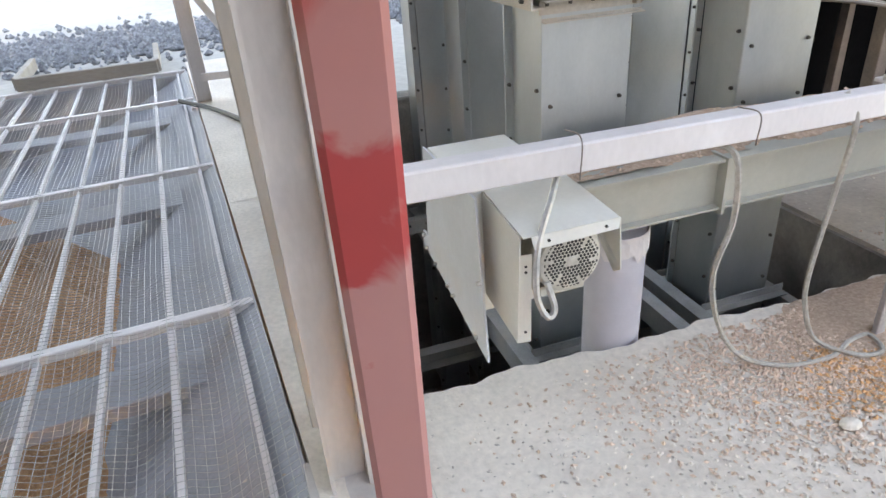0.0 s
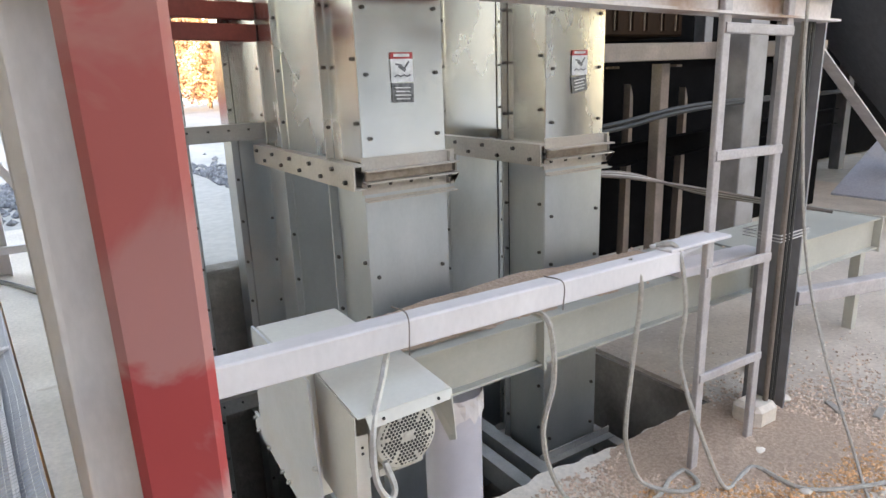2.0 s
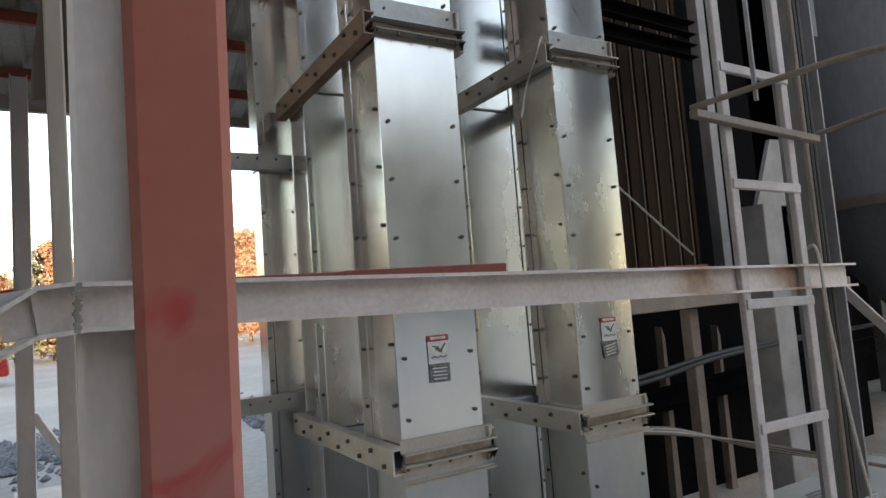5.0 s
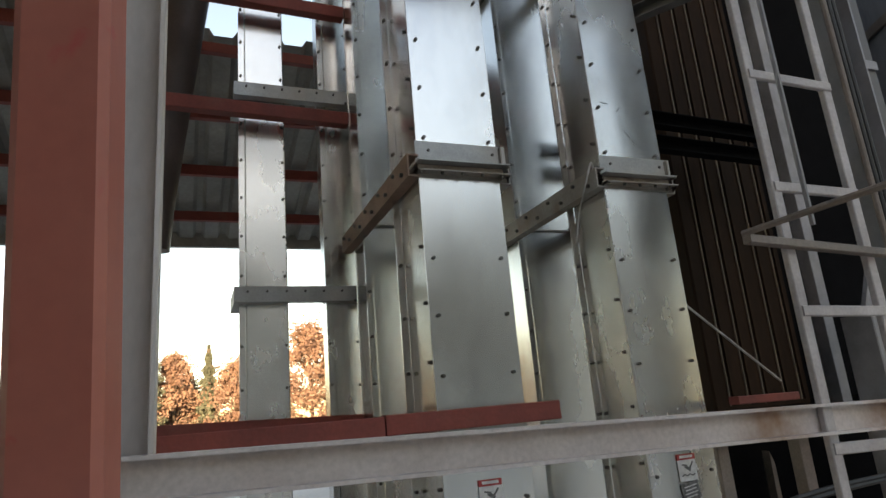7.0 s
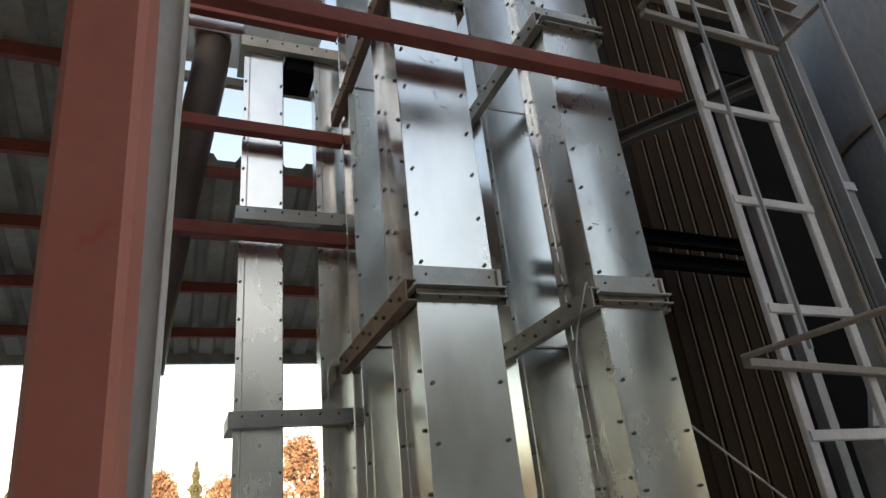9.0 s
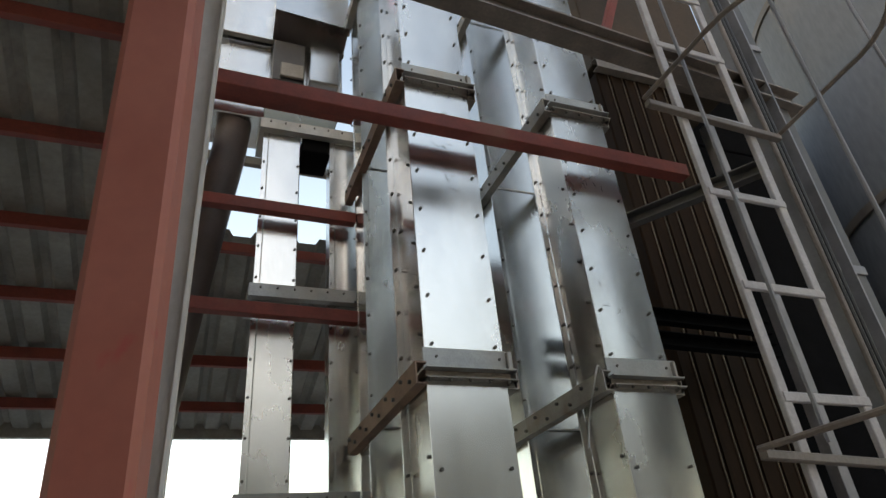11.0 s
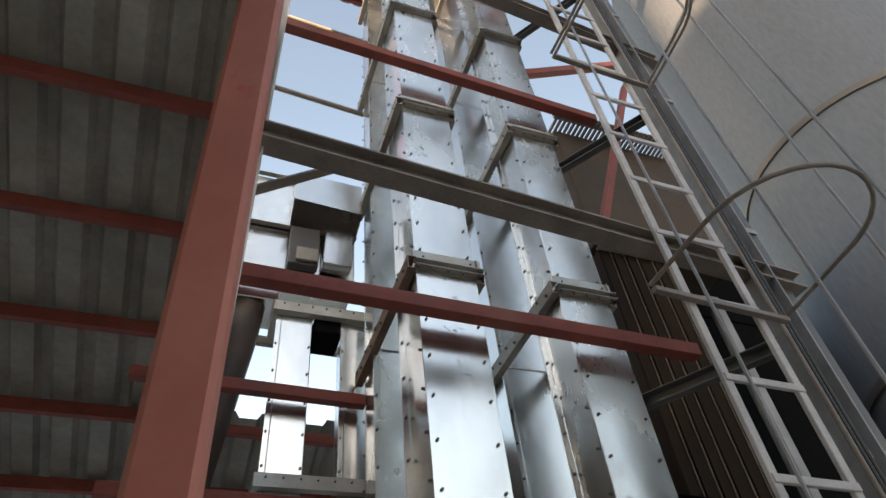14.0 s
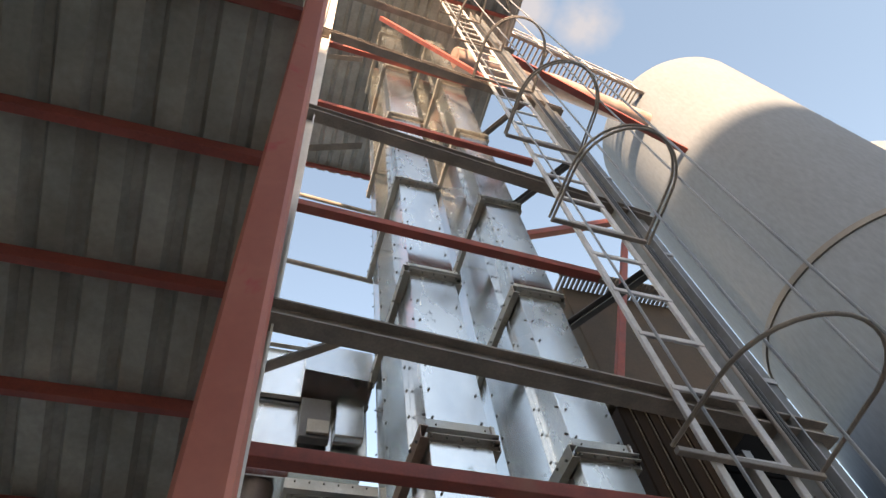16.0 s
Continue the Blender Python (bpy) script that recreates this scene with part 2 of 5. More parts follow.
BROWN = material("dark_brown_panel", (0.03, 0.0165, 0.01), 0.55, 0.0, alt=(0.018, 0.01, 0.006), scale=3, fine=60, bump=0.1, stretch=(1, 1, 0.2), spec=0.04)
BROWNPALE = material("brown_sheet", (0.085, 0.058, 0.042), 0.6, 0.0, alt=(0.06, 0.042, 0.03), scale=2, fine=50, bump=0.08, spec=0.2)
STREAK = material("pale_seam", (0.24, 0.18, 0.13), 0.5, 0.2, scale=8, bump=0)
SILO = material("silo_paint", (0.165, 0.177, 0.2), 0.7, 0.0, alt=(0.15, 0.16, 0.178), scale=0.8, fine=20, bump=0.05, stretch=(1, 1, 0.3), spec=0.15)
SILOBAND = material("silo_band", (0.17, 0.14, 0.12), 0.5, 0.2, scale=3, bump=0.05)
ROOFSHEET = material("roof_sheet_underside", (0.39, 0.365, 0.33), 0.55, 0.1, alt=(0.24, 0.22, 0.195), scale=1.5, fine=30, bump=0.05, dust=(0.2, 0.16, 0.13), dust_at=(0.62, 0.85))
# near black for dark steel parts and for shade round the dryer
DARK = material("dark_steel_and_shade", (0.008, 0.008, 0.0085), 0.85, 0.0, scale=6, bump=0.1, spec=0.02)
RUBBER = material("black_cable", (0.02, 0.02, 0.02), 0.5, 0.0, scale=20, bump=0)
ROPE = material("grey_rope", (0.5, 0.47, 0.43), 0.9, 0.0, alt=(0.4, 0.37, 0.33), scale=60, fine=300, bump=0.6)
WIRE = material("mesh_wire", (0.6, 0.59, 0.57), 0.5, 0.5, scale=20, bump=0)
PIPEGREY = material("lilac_grey_pipe", (0.55, 0.53, 0.58), 0.4, 0.0, alt=(0.5, 0.48, 0.53), scale=5, bump=0.02, grain=0.06, dust=(0.5, 0.45, 0.4), dust_at=(0.65, 0.85))
PIPEPINK = material("pale_red_pipe", (0.45, 0.3, 0.26), 0.5, 0.0, scale=4, bump=0.06)
PIPEBROWN = material("brown_pipe", (0.09, 0.06, 0.055), 0.5, 0.0, scale=4, bump=0.06)
PLATEGREY = material("pale_blue_grey_paint", (0.58, 0.6, 0.62), 0.45, 0.0, alt=(0.52, 0.54, 0.56), scale=4, fine=70, bump=0.05, grain=0.12, dust=(0.55, 0.5, 0.44), dust_at=(0.6, 0.9))
MOTOR = material("motor_enamel", (0.6, 0.57, 0.5), 0.45, 0.0, scale=12, bump=0.08)
FLANGE = material("rusty_angle_iron", (0.34, 0.32, 0.29), 0.5, 0.2, alt=(0.25, 0.22, 0.19), scale=5, fine=90, bump=0.1, dust=(0.24, 0.145, 0.095), dust_at=(0.56, 0.72), rnd=0.15)
RUSTFLANGE = material("rust_brown_angle_iron", (0.3, 0.19, 0.145), 0.6, 0.1, alt=(0.2, 0.12, 0.09), scale=6, fine=90, bump=0.12, dust=(0.4, 0.34, 0.29), dust_at=(0.6, 0.85), rnd=0.1)
DUSTFLANGE = material("dust_covered_angle_iron", (0.55, 0.51, 0.46), 0.7, 0.1, alt=(0.46, 0.42, 0.37), scale=5, fine=90, bump=0.1, dust=(0.5, 0.42, 0.35), dust_at=(0.5, 0.75), rnd=0.1)
COLUMNPAINT = material("dusty_beige_paint", (0.6, 0.55, 0.52), 0.55, 0.0, alt=(0.5, 0.45, 0.42), scale=5, fine=70, bump=0.08, stretch=(1, 1, 0.4), dust=(0.46, 0.4, 0.35), dust_at=(0.55, 0.85), grain=0.2)
BLACK = material("black_plastic", (0.015, 0.015, 0.015), 0.5, 0.0, scale=10, bump=0)
LABELW = material("label_white", (0.8, 0.8, 0.78), 0.4, 0.0, scale=20, bump=0)
LABELR = material("label_red", (0.55, 0.05, 0.05), 0.4, 0.0, scale=20, bump=0)
LABELK = material("label_black", (0.06, 0.06, 0.06), 0.4, 0.0, scale=60, alt=(0.2, 0.2, 0.2), bump=0)
BARK = material("bark", (0.12, 0.09, 0.06), 0.9, 0.0, scale=6, bump=0.5)
LEAF_O = material("autumn_leaf", (0.33, 0.2, 0.13), 0.8, 0.0, alt=(0.24, 0.14, 0.095), scale=0.6, fine=8, bump=0)
LEAF_Y = material("yellow_green_leaf", (0.26, 0.22, 0.15), 0.8, 0.0, alt=(0.19, 0.17, 0.12), scale=0.6, fine=8, bump=0)
LEAF_G = material("conifer_needles", (0.15, 0.16, 0.1), 0.8, 0.0, alt=(0.1, 0.11, 0.07), scale=0.6, fine=8, bump=0)
WALLGREY = material("added_shed_wall", (0.76, 0.74, 0.7), 0.85, 0.0, scale=0.6, fine=12, bump=0.2)
# the sun block's own shade is put into this dark grey
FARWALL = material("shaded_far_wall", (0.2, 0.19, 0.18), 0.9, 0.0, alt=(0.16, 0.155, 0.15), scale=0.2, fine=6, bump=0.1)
WOOD = material("grey_board", (0.4, 0.36, 0.32), 0.8, 0.0, alt=(0.3, 0.27, 0.24), scale=4, fine=60, bump=0.2, stretch=(0.2, 1, 1))
GASKET = material("dusty_packing", (0.42, 0.35, 0.29), 0.85, 0.0, alt=(0.24, 0.19, 0.15), scale=12, fine=90, bump=0.3)
CARRED = material("red_car_paint", (0.4, 0.02, 0.02), 0.25, 0.1, scale=3, bump=0, coat=0.6)
GLASS = material("dark_glass", (0.02, 0.025, 0.03), 0.08, 0.0, scale=3, bump=0)


# ---- mesh helpers ----
def box(bm, c, s, m=None, bev=0.0):
    hx, hy, hz = s[0] / 2, s[1] / 2, s[2] / 2
    vs = []
    for x in (-hx, hx):
        for y in (-hy, hy):
            for z in (-hz, hz):
                v = Vector((x, y, z))
                if m is not None:
                    v = m @ v
                vs.append(bm.verts.new(v + Vector(c)))
    fs = [bm.faces.new([vs[i] for i in f]) for f in ((0, 1, 3, 2), (4, 6, 7, 5), (0, 4, 5, 1), (2, 3, 7, 6), (0, 2, 6, 4), (1, 5, 7, 3))]
    if bev:
        es = list({e for f in fs for e in f.edges})
        bmesh.ops.bevel(bm, geom=es, offset=bev, segments=1, affect="EDGES")
    return bm


def span(bm, x0, x1, y0, y1, z0, z1, bev=0.0):
    return box(bm, ((x0 + x1) / 2, (y0 + y1) / 2, (z0 + z1) / 2), (abs(x1 - x0), abs(y1 - y0), abs(z1 - z0)), None, bev)


def frame_axes(d, up=(0, 0, 1)):
    d = Vector(d).normalized()
    u = Vector(up)
    if abs(d.dot(u)) > 0.98:
        u = Vector((0, 1, 0))
    s = d.cross(u).normalized()
    return d, s, s.cross(d).normalized()


def sweep(bm, prof, p0, p1, up=(0, 0, 1), cap=True):
    """A straight bar with the closed section prof (side, up) from p0 to p1."""
    d, s, u = frame_axes(Vector(p1) - Vector(p0), up)
    rings = [[bm.verts.new(Vector(p) + s * a + u * b) for a, b in prof] for p in (p0, p1)]
    k = len(prof)
    for i in range(k):
        bm.faces.new((rings[0][i], rings[0][(i + 1) % k], rings[1][(i + 1) % k], rings[1][i]))
    if cap:
        bm.faces.new(rings[0][::-1])
        bm.faces.new(rings[1])
    return bm


def rect(w, h, c=0.004):
    a, b = w / 2, h / 2
    return [(-a + c, -b), (a - c, -b), (a, -b + c), (a, b - c), (a - c, b), (-a + c, b), (-a, b - c), (-a, -b + c)]


def isec(w, h, tf=0.008, tw=0.006):
    a, b = w / 2, h / 2
    return [(-a, -b), (a, -b), (a, -b + tf), (tw / 2, -b + tf), (tw / 2, b - tf), (a, b - tf), (a, b), (-a, b), (-a, b - tf), (-tw / 2, b - tf), (-tw / 2, -b + tf), (-a, -b + tf)]


def csec(w, h, t=0.006):
    a, b = w / 2, h / 2
    return [(-a, -b), (a, -b), (a, -b + t), (-a + t, -b + t), (-a + t, b - t), (a, b - t), (a, b), (-a, b)]


def lsec(w, h, t=0.005):
    return [(0, 0), (w, 0), (w, t), (t, t), (t, h), (0, h)]


def circ(r, k=12):
    return [(r * math.cos(2 * math.pi * i / k), r * math.sin(2 * math.pi * i / k)) for i in range(k)]


def tube(bm, pts, r, k=8, closed=False):
    """A round bar along a line of points."""
    pts = [Vector(p) for p in pts]
    n = len(pts)
    rings = []
    ref = None
    for i, p in enumerate(pts):
        a = pts[(i - 1) % n] if (closed or i) else pts[0]
        b = pts[(i + 1) % n] if (closed or i < n - 1) else pts[-1]
        d = (b - a).normalized()
        if ref is None:
            _, s, u = frame_axes(d)
        else:
            s = (ref - d * ref.dot(d)).normalized()
            u = s.cross(d)
        ref = s
        rings.append([bm.verts.new(p + s * r * math.cos(2 * math.pi * j / k) + u * r * math.sin(2 * math.pi * j / k)) for j in range(k)])
    for i in range(n if closed else n - 1):
        q0, q1 = rings[i], rings[(i + 1) % n]
        for j in range(k):
            bm.faces.new((q0[j], q0[(j + 1) % k], q1[(j + 1) % k], q1[j]))
    if not closed:
        bm.faces.new(rings[0][::-1])
        bm.faces.new(rings[-1])
    return bm


def lathe(bm, prof, c, k=48, axis="z"):
    """prof: (radius, height) pairs, turned round the axis through c."""
    rings = []
    for r, h in prof:
        ring = []
        for j in range(k):
            a = 2 * math.pi * j / k
            v = (r * math.cos(a), r * math.sin(a), h) if axis == "z" else (r * math.cos(a), h, r * math.sin(a))
            ring.append(bm.verts.new(Vector(c) + Vector(v)))
        rings.append(ring)
    for q0, q1 in zip(rings, rings[1:]):
        for j in range(k):
            bm.faces.new((q0[j], q0[(j + 1) % k], q1[(j + 1) % k], q1[j]))
    return bm


def smooth_line(pts, n=8):
    """A Catmull-Rom line through pts."""
    P = [Vector(p) for p in pts]
    P = [P[0] * 2 - P[1]] + P + [P[-1] * 2 - P[-2]]
    out = []
    for i in range(1, len(P) - 2):
        for k in range(n):
            t = k / n
            out.append(0.5 * ((2 * P[i]) + (P[i + 1] - P[i - 1]) * t + (2 * P[i - 1] - 5 * P[i] + 4 * P[i + 1] - P[i + 2]) * t * t + (3 * P[i] - P[i - 1] - 3 * P[i + 1] + P[i + 2]) * t ** 3))
    out.append(P[-2])
    return out


def finish(bm, name, mat, smooth=False):
    bmesh.ops.recalc_face_normals(bm, faces=bm.faces)
    me = bpy.data.meshes.new(name)
    bm.to_mesh(me)
    bm.free()
    me.materials.append(mat)
    if smooth:
        for p in me.polygons:
            p.use_smooth = True
        me.set_sharp_from_angle(angle=radians(35))
    return me


def part(name, bm, mat, parent, label="", smooth=False):
    ob = new(name, finish(bm, name, mat, smooth))
    ob.parent = parent
    if label:
        ob["label"] = label
    return ob


def thing(name, label, category, group="", kind=""):
    return tagged(new(name), label, category, group, kind)


def single(name, bm, mat, label, category="", group="", kind="", smooth=False):
    return tagged(new(name, finish(bm, name, mat, smooth)), label, category, group, kind)


def bolts(bm, pts, n, r=0.0075, h=0.010):
    """Hexagon heads at pts, standing out along n."""
    d, s, u = frame_axes(n)
    for p in pts:
        p = Vector(p)
        a = [bm.verts.new(p + s * r * math.cos(i * math.pi / 3) + u * r * math.sin(i * math.pi / 3)) for i in range(6)]
        b = [bm.verts.new(p + d * h + s * r * 0.85 * math.cos(i * math.pi / 3) + u * r * 0.85 * math.sin(i * math.pi / 3)) for i in range(6)]
        for i in range(6):
            bm.faces.new((a[i], a[(i + 1) % 6], b[(i + 1) % 6], b[i]))
        bm.faces.new(b)



# ---- ground, slab, pit ----
PX0, PX1, PY0, PY1, PZ = 0.36, 2.5, 1.62, 3.5, -1.6


def ground_sheet():
    bm = bmesh.new()
    R = 400
    xs, ys = [-R, -60, -20, -3.4, 0.04, PX0, PX1, 20, 60, R], [-R, -60, -20, -1.5, PY0, PY1, 7.6, 20, 60, R]
    g = {}
    for i, x in enumerate(xs):
        for j, y in enumerate(ys):
            g[i, j] = bm.verts.new((x, y, -0.03))
    for i in range(len(xs) - 1):
        for j in range(len(ys) - 1):
            if not (xs[i] == PX0 and ys[j] == PY0) and not (xs[i] == -3.4 and -1.5 <= ys[j] < 7.6):
                bm.faces.new((g[i, j], g[i + 1, j], g[i + 1, j + 1], g[i, j + 1]))
    return single("ground", bm, DIRT, "pale dusty open yard ground", "ground", kind="structure")


ground_sheet()


def wavy(x, a=0.012, f=9.0):
    return a * (math.sin(f * x) + 0.6 * math.sin(2.7 * f * x + 1.3) + 0.4 * math.sin(6.1 * f * x))


def slab():
    """Cast concrete floor with a chipped, slightly curved edge over the pit."""
    bm = bmesh.new()
    n = 90
    top, bot, back = [], [], []
    for i in range(n + 1):
        x = 0.40 + (2.5 - 0.40) * i / n
        ye = 1.665 - 0.05 * (x - 0.4) / 1.8 + wavy(x)
        top.append(bm.verts.new((x, ye - 0.012, 0.0)))
        bot.append(bm.verts.new((x, ye, -0.03 - 0.25)))
        back.append(bm.verts.new((x, 0.9, 0.0)))
    for i in range(n):
        bm.faces.new((top[i], top[i + 1], bot[i + 1], bot[i]))
        bm.faces.new((back[i], back[i + 1], top[i + 1], top[i]))
    ob = single("floor", bm, CONCRETE, "rough dusty concrete floor slab", "floor", kind="structure")
    b2 = bmesh.new()
    k = 40
    g = [[b2.verts.new((0.40 + 8.0 * i / k, -6 + 6.9 * j / k, 0.0)) for j in range(k + 1)] for i in range(k + 1)]
    for i in range(k):
        for j in range(k):
            b2.faces.new((g[i][j], g[i + 1][j], g[i + 1][j + 1], g[i][j + 1]))
    part("floor_field", b2, CONCRETE, ob)
    b3 = bmesh.new()
    span(b3, 2.5, 8.4, 0.9, 1.62, -0.02, 0.0)
    span(b3, 2.52, 8.4, 1.62, 5.0, -0.02, 0.001)
    part("floor_strip", b3, TRODDEN, ob, "brown trodden concrete")
    return ob


slab()


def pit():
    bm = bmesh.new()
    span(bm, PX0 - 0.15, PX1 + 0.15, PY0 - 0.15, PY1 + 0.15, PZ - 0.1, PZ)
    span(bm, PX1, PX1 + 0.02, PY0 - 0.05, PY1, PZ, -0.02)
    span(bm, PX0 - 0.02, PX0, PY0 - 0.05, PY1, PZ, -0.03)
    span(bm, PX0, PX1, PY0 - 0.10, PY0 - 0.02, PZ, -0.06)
    single("wall_pit", bm, PITWALL, "mottled dark concrete walls of the sunken pit", "pit wall", kind="structure")
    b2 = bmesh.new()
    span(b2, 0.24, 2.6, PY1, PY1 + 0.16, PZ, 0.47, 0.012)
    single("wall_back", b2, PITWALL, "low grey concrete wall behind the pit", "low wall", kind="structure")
    b3 = bmesh.new()
    k = 60
    def edge_l(y):
        return 0.10 - 0.0735 * (y - 1.4)
    def edge_r(y):
        if y > 3.5:
            return 1.2
        return 0.40 - max(0, y - 1.6) * 0.12 + wavy(y, 0.008)
    for i in range(k):
        y0, y1 = -2.0 + 10.0 * i / k, -2.0 + 10.0 * (i + 1) / k
        l0, l1, r0, r1 = edge_l(y0), edge_l(y1), edge_r(y0), edge_r(y1)
        vs = [b3.verts.new(q) for q in ((l0, y0, 0.045), (r0, y0, 0.025), (r1, y1, 0.025), (l1, y1, 0.045), (r0, y0, -0.6), (r1, y1, -0.6), (l0, y0, -0.5), (l1, y1, -0.5))]
        b3.faces.new(vs[:4])
        b3.faces.new((vs[1], vs[4], vs[5], vs[2]))
        b3.faces.new((vs[0], vs[3], vs[7], vs[6]))
    single("kerb", b3, CONCRETE, "dusty beige concrete kerb beside the grating", "kerb", kind="structure")


pit()


# ---- bucket elevators ----
SEC = 1.485
Z1 = 1.12


def leg(parent, x0, x1, y0, y1, z0, z1, front, name="front_leg"):
    """One casing of sheet steel: pan, two flanges with bolts; front: -1 or 1 = side of the bolted cover along y."""
    bm = bmesh.new()
    yc = y0 if front < 0 else y1
    yb = y1 if front < 0 else y0
    # lowest sections take the dusty copy that is also darkened for shade
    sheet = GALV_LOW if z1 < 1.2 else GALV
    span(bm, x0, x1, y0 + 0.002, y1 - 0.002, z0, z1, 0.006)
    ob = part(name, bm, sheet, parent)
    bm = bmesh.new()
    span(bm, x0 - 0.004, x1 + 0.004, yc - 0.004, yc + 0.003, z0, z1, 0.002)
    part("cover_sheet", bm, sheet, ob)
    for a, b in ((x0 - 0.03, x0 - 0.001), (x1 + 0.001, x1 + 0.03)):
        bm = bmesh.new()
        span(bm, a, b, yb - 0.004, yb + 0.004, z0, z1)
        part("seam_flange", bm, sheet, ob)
    bb = bmesh.new()
    zs = [z0 + 0.12 + 0.205 * i for i in range(int((z1 - z0 - 0.1) / 0.205))]
    bolts(bb, [(x, yc - 0.004, z) for z in zs for x in (x0 + 0.028, x1 - 0.028)], (0, -1, 0))
    bolts(bb, [(x, yb - 0.004, z + 0.03) for z in zs for x in (x0 - 0.016, x1 + 0.016)], (0, -1, 0))
    bolts(bb, [(x0, yc + 0.03, z + 0.05) for z in zs], (-1, 0, 0))
    part("bolt_row", bb, BOLT, ob, "dark hexagon bolt heads")["kind"] = "stuff"
    return ob


def flange(parent, x0, x1, y0, y1, z):
    """The pair of angle irons that joins two sections round a casing."""
    low = z < 2
    mat = DUSTFLANGE if low else FLANGE
    rise, drop = (0.045, 0.045) if low else (0.088, 0.02)
    xa, xb = x0 - 0.012, x1 + 0.035
    fl = None
    for nm, z0, h in (("lower_angle", z - 0.017, -drop), ("upper_angle", z + 0.017, rise)):
        t = math.copysign(0.005, h)
        bm = bmesh.new()
        sweep(bm, lsec(0.04, h, t), (xa, y0 - 0.006, z0), (xb, y0 - 0.006, z0))
        fl = part(nm, bm, mat if low or h < 0 else GALV_DULL, parent)
        bm = bmesh.new()
        sweep(bm, lsec(0.035, h * 0.9, t), (x1 + 0.006, y0 - 0.03, z0), (x1 + 0.006, y1 - 0.006, z0))
        part("side_angle", bm, mat, parent)
    bm = bmesh.new()
    span(bm, x0 - 0.005, x1 + 0.02, y0 - 0.022 if low else y0 - 0.01, y0 - 0.007, z - 0.015, z + 0.015, 0.003)
    part("joint_gasket", bm, GASKET, parent, "dusty packing strip between the angles")
    if low:
        bm = bmesh.new()
        sweep(bm, lsec(0.028, 0.012, 0.004), (x0 - 0.005, y0 - 0.006, z - 0.085), (xb, y0 - 0.006, z - 0.085))
        part("ledge_strip", bm, mat, parent)
    bb = bmesh.new()
    bolts(bb, [(x0 + (x1 - x0) * k / 4, y0 - 0.034, z - 0.022) for k in range(5)], (0, 0, -1))
    if not low:
        bolts(bb, [(x, y0 - 0.011, z + 0.07) for x in (x0 + 0.04, x1 - 0.02)], (0, -1, 0), 0.006, 0.006)
    part("flange_bolts", bb, BOLT, fl)["kind"] = "stuff"


def side_channel(parent, x, y0, y1, z, h=0.085, mat=None):
    bm = bmesh.new()
    sweep(bm, csec(0.045, h, 0.006), (x - 0.03, y0, z), (x - 0.03, y1, z))
    ch = part("side_channel", bm, mat or FLANGE, parent, "rust-stained bolted steel channel")
    bb = bmesh.new()
    for k in range(10):
        y = y0 + 0.06 + (y1 - y0 - 0.12) * k / 9
        bolts(bb, [(x - 0.052, y, z + (0.018 if k % 2 else -0.018))], (-1, 0, 0), 0.009, 0.012)
    part("channel_bolts", bb, BOLT, ch)["kind"] = "stuff"


def elevator(x0, x1, y0, zb, zt, extra):
    e = thing("bucket_elevator", extra, "bucket elevator", "twin leg elevators")
    yf, yr0, yr1 = y0 + 0.24, y0 + 0.71, y0 + 0.99
    cuts = [zb] + [Z1 + SEC * i for i in range(5)] + [8.85, 10.9, 13.0, zt]
    for a, b in zip(cuts, cuts[1:]):
        leg(e, x0, x1, y0, yf, a + 0.003, b - 0.003, -1)
        leg(e, x0, x1, yr0, yr1, a + 0.003, b - 0.003, 1, "rear_leg")
        if b < zt:
            flange(e, x0, x1, y0, yf, b)
            side_channel(e, x0, y0 - 0.03, yr1 + 0.05, b, 0.085, RUSTFLANGE if x0 < 1.5 and 2 < b < 5 else DUSTFLANGE if b < 2 else FLANGE)
            bm = bmesh.new()
            sweep(bm, csec(0.045, 0.085), (x1 + 0.03, yr1 + 0.05, b), (x1 + 0.03, y0, b))
            part("side_channel", bm, FLANGE, e, "rust-stained bolted steel channel")
    return e


AX0, AX1, BX0, BX1, EY = 1.075, 1.395, 1.875, 2.185, 2.0
elev_a = elevator(AX0, AX1, EY, -1.0, 13.6, "galvanized twin leg bucket elevator with bolted panels")
elev_b = elevator(BX0, BX1, EY, -0.9, 13.6, "galvanized twin leg bucket elevator beside the brown dryer")


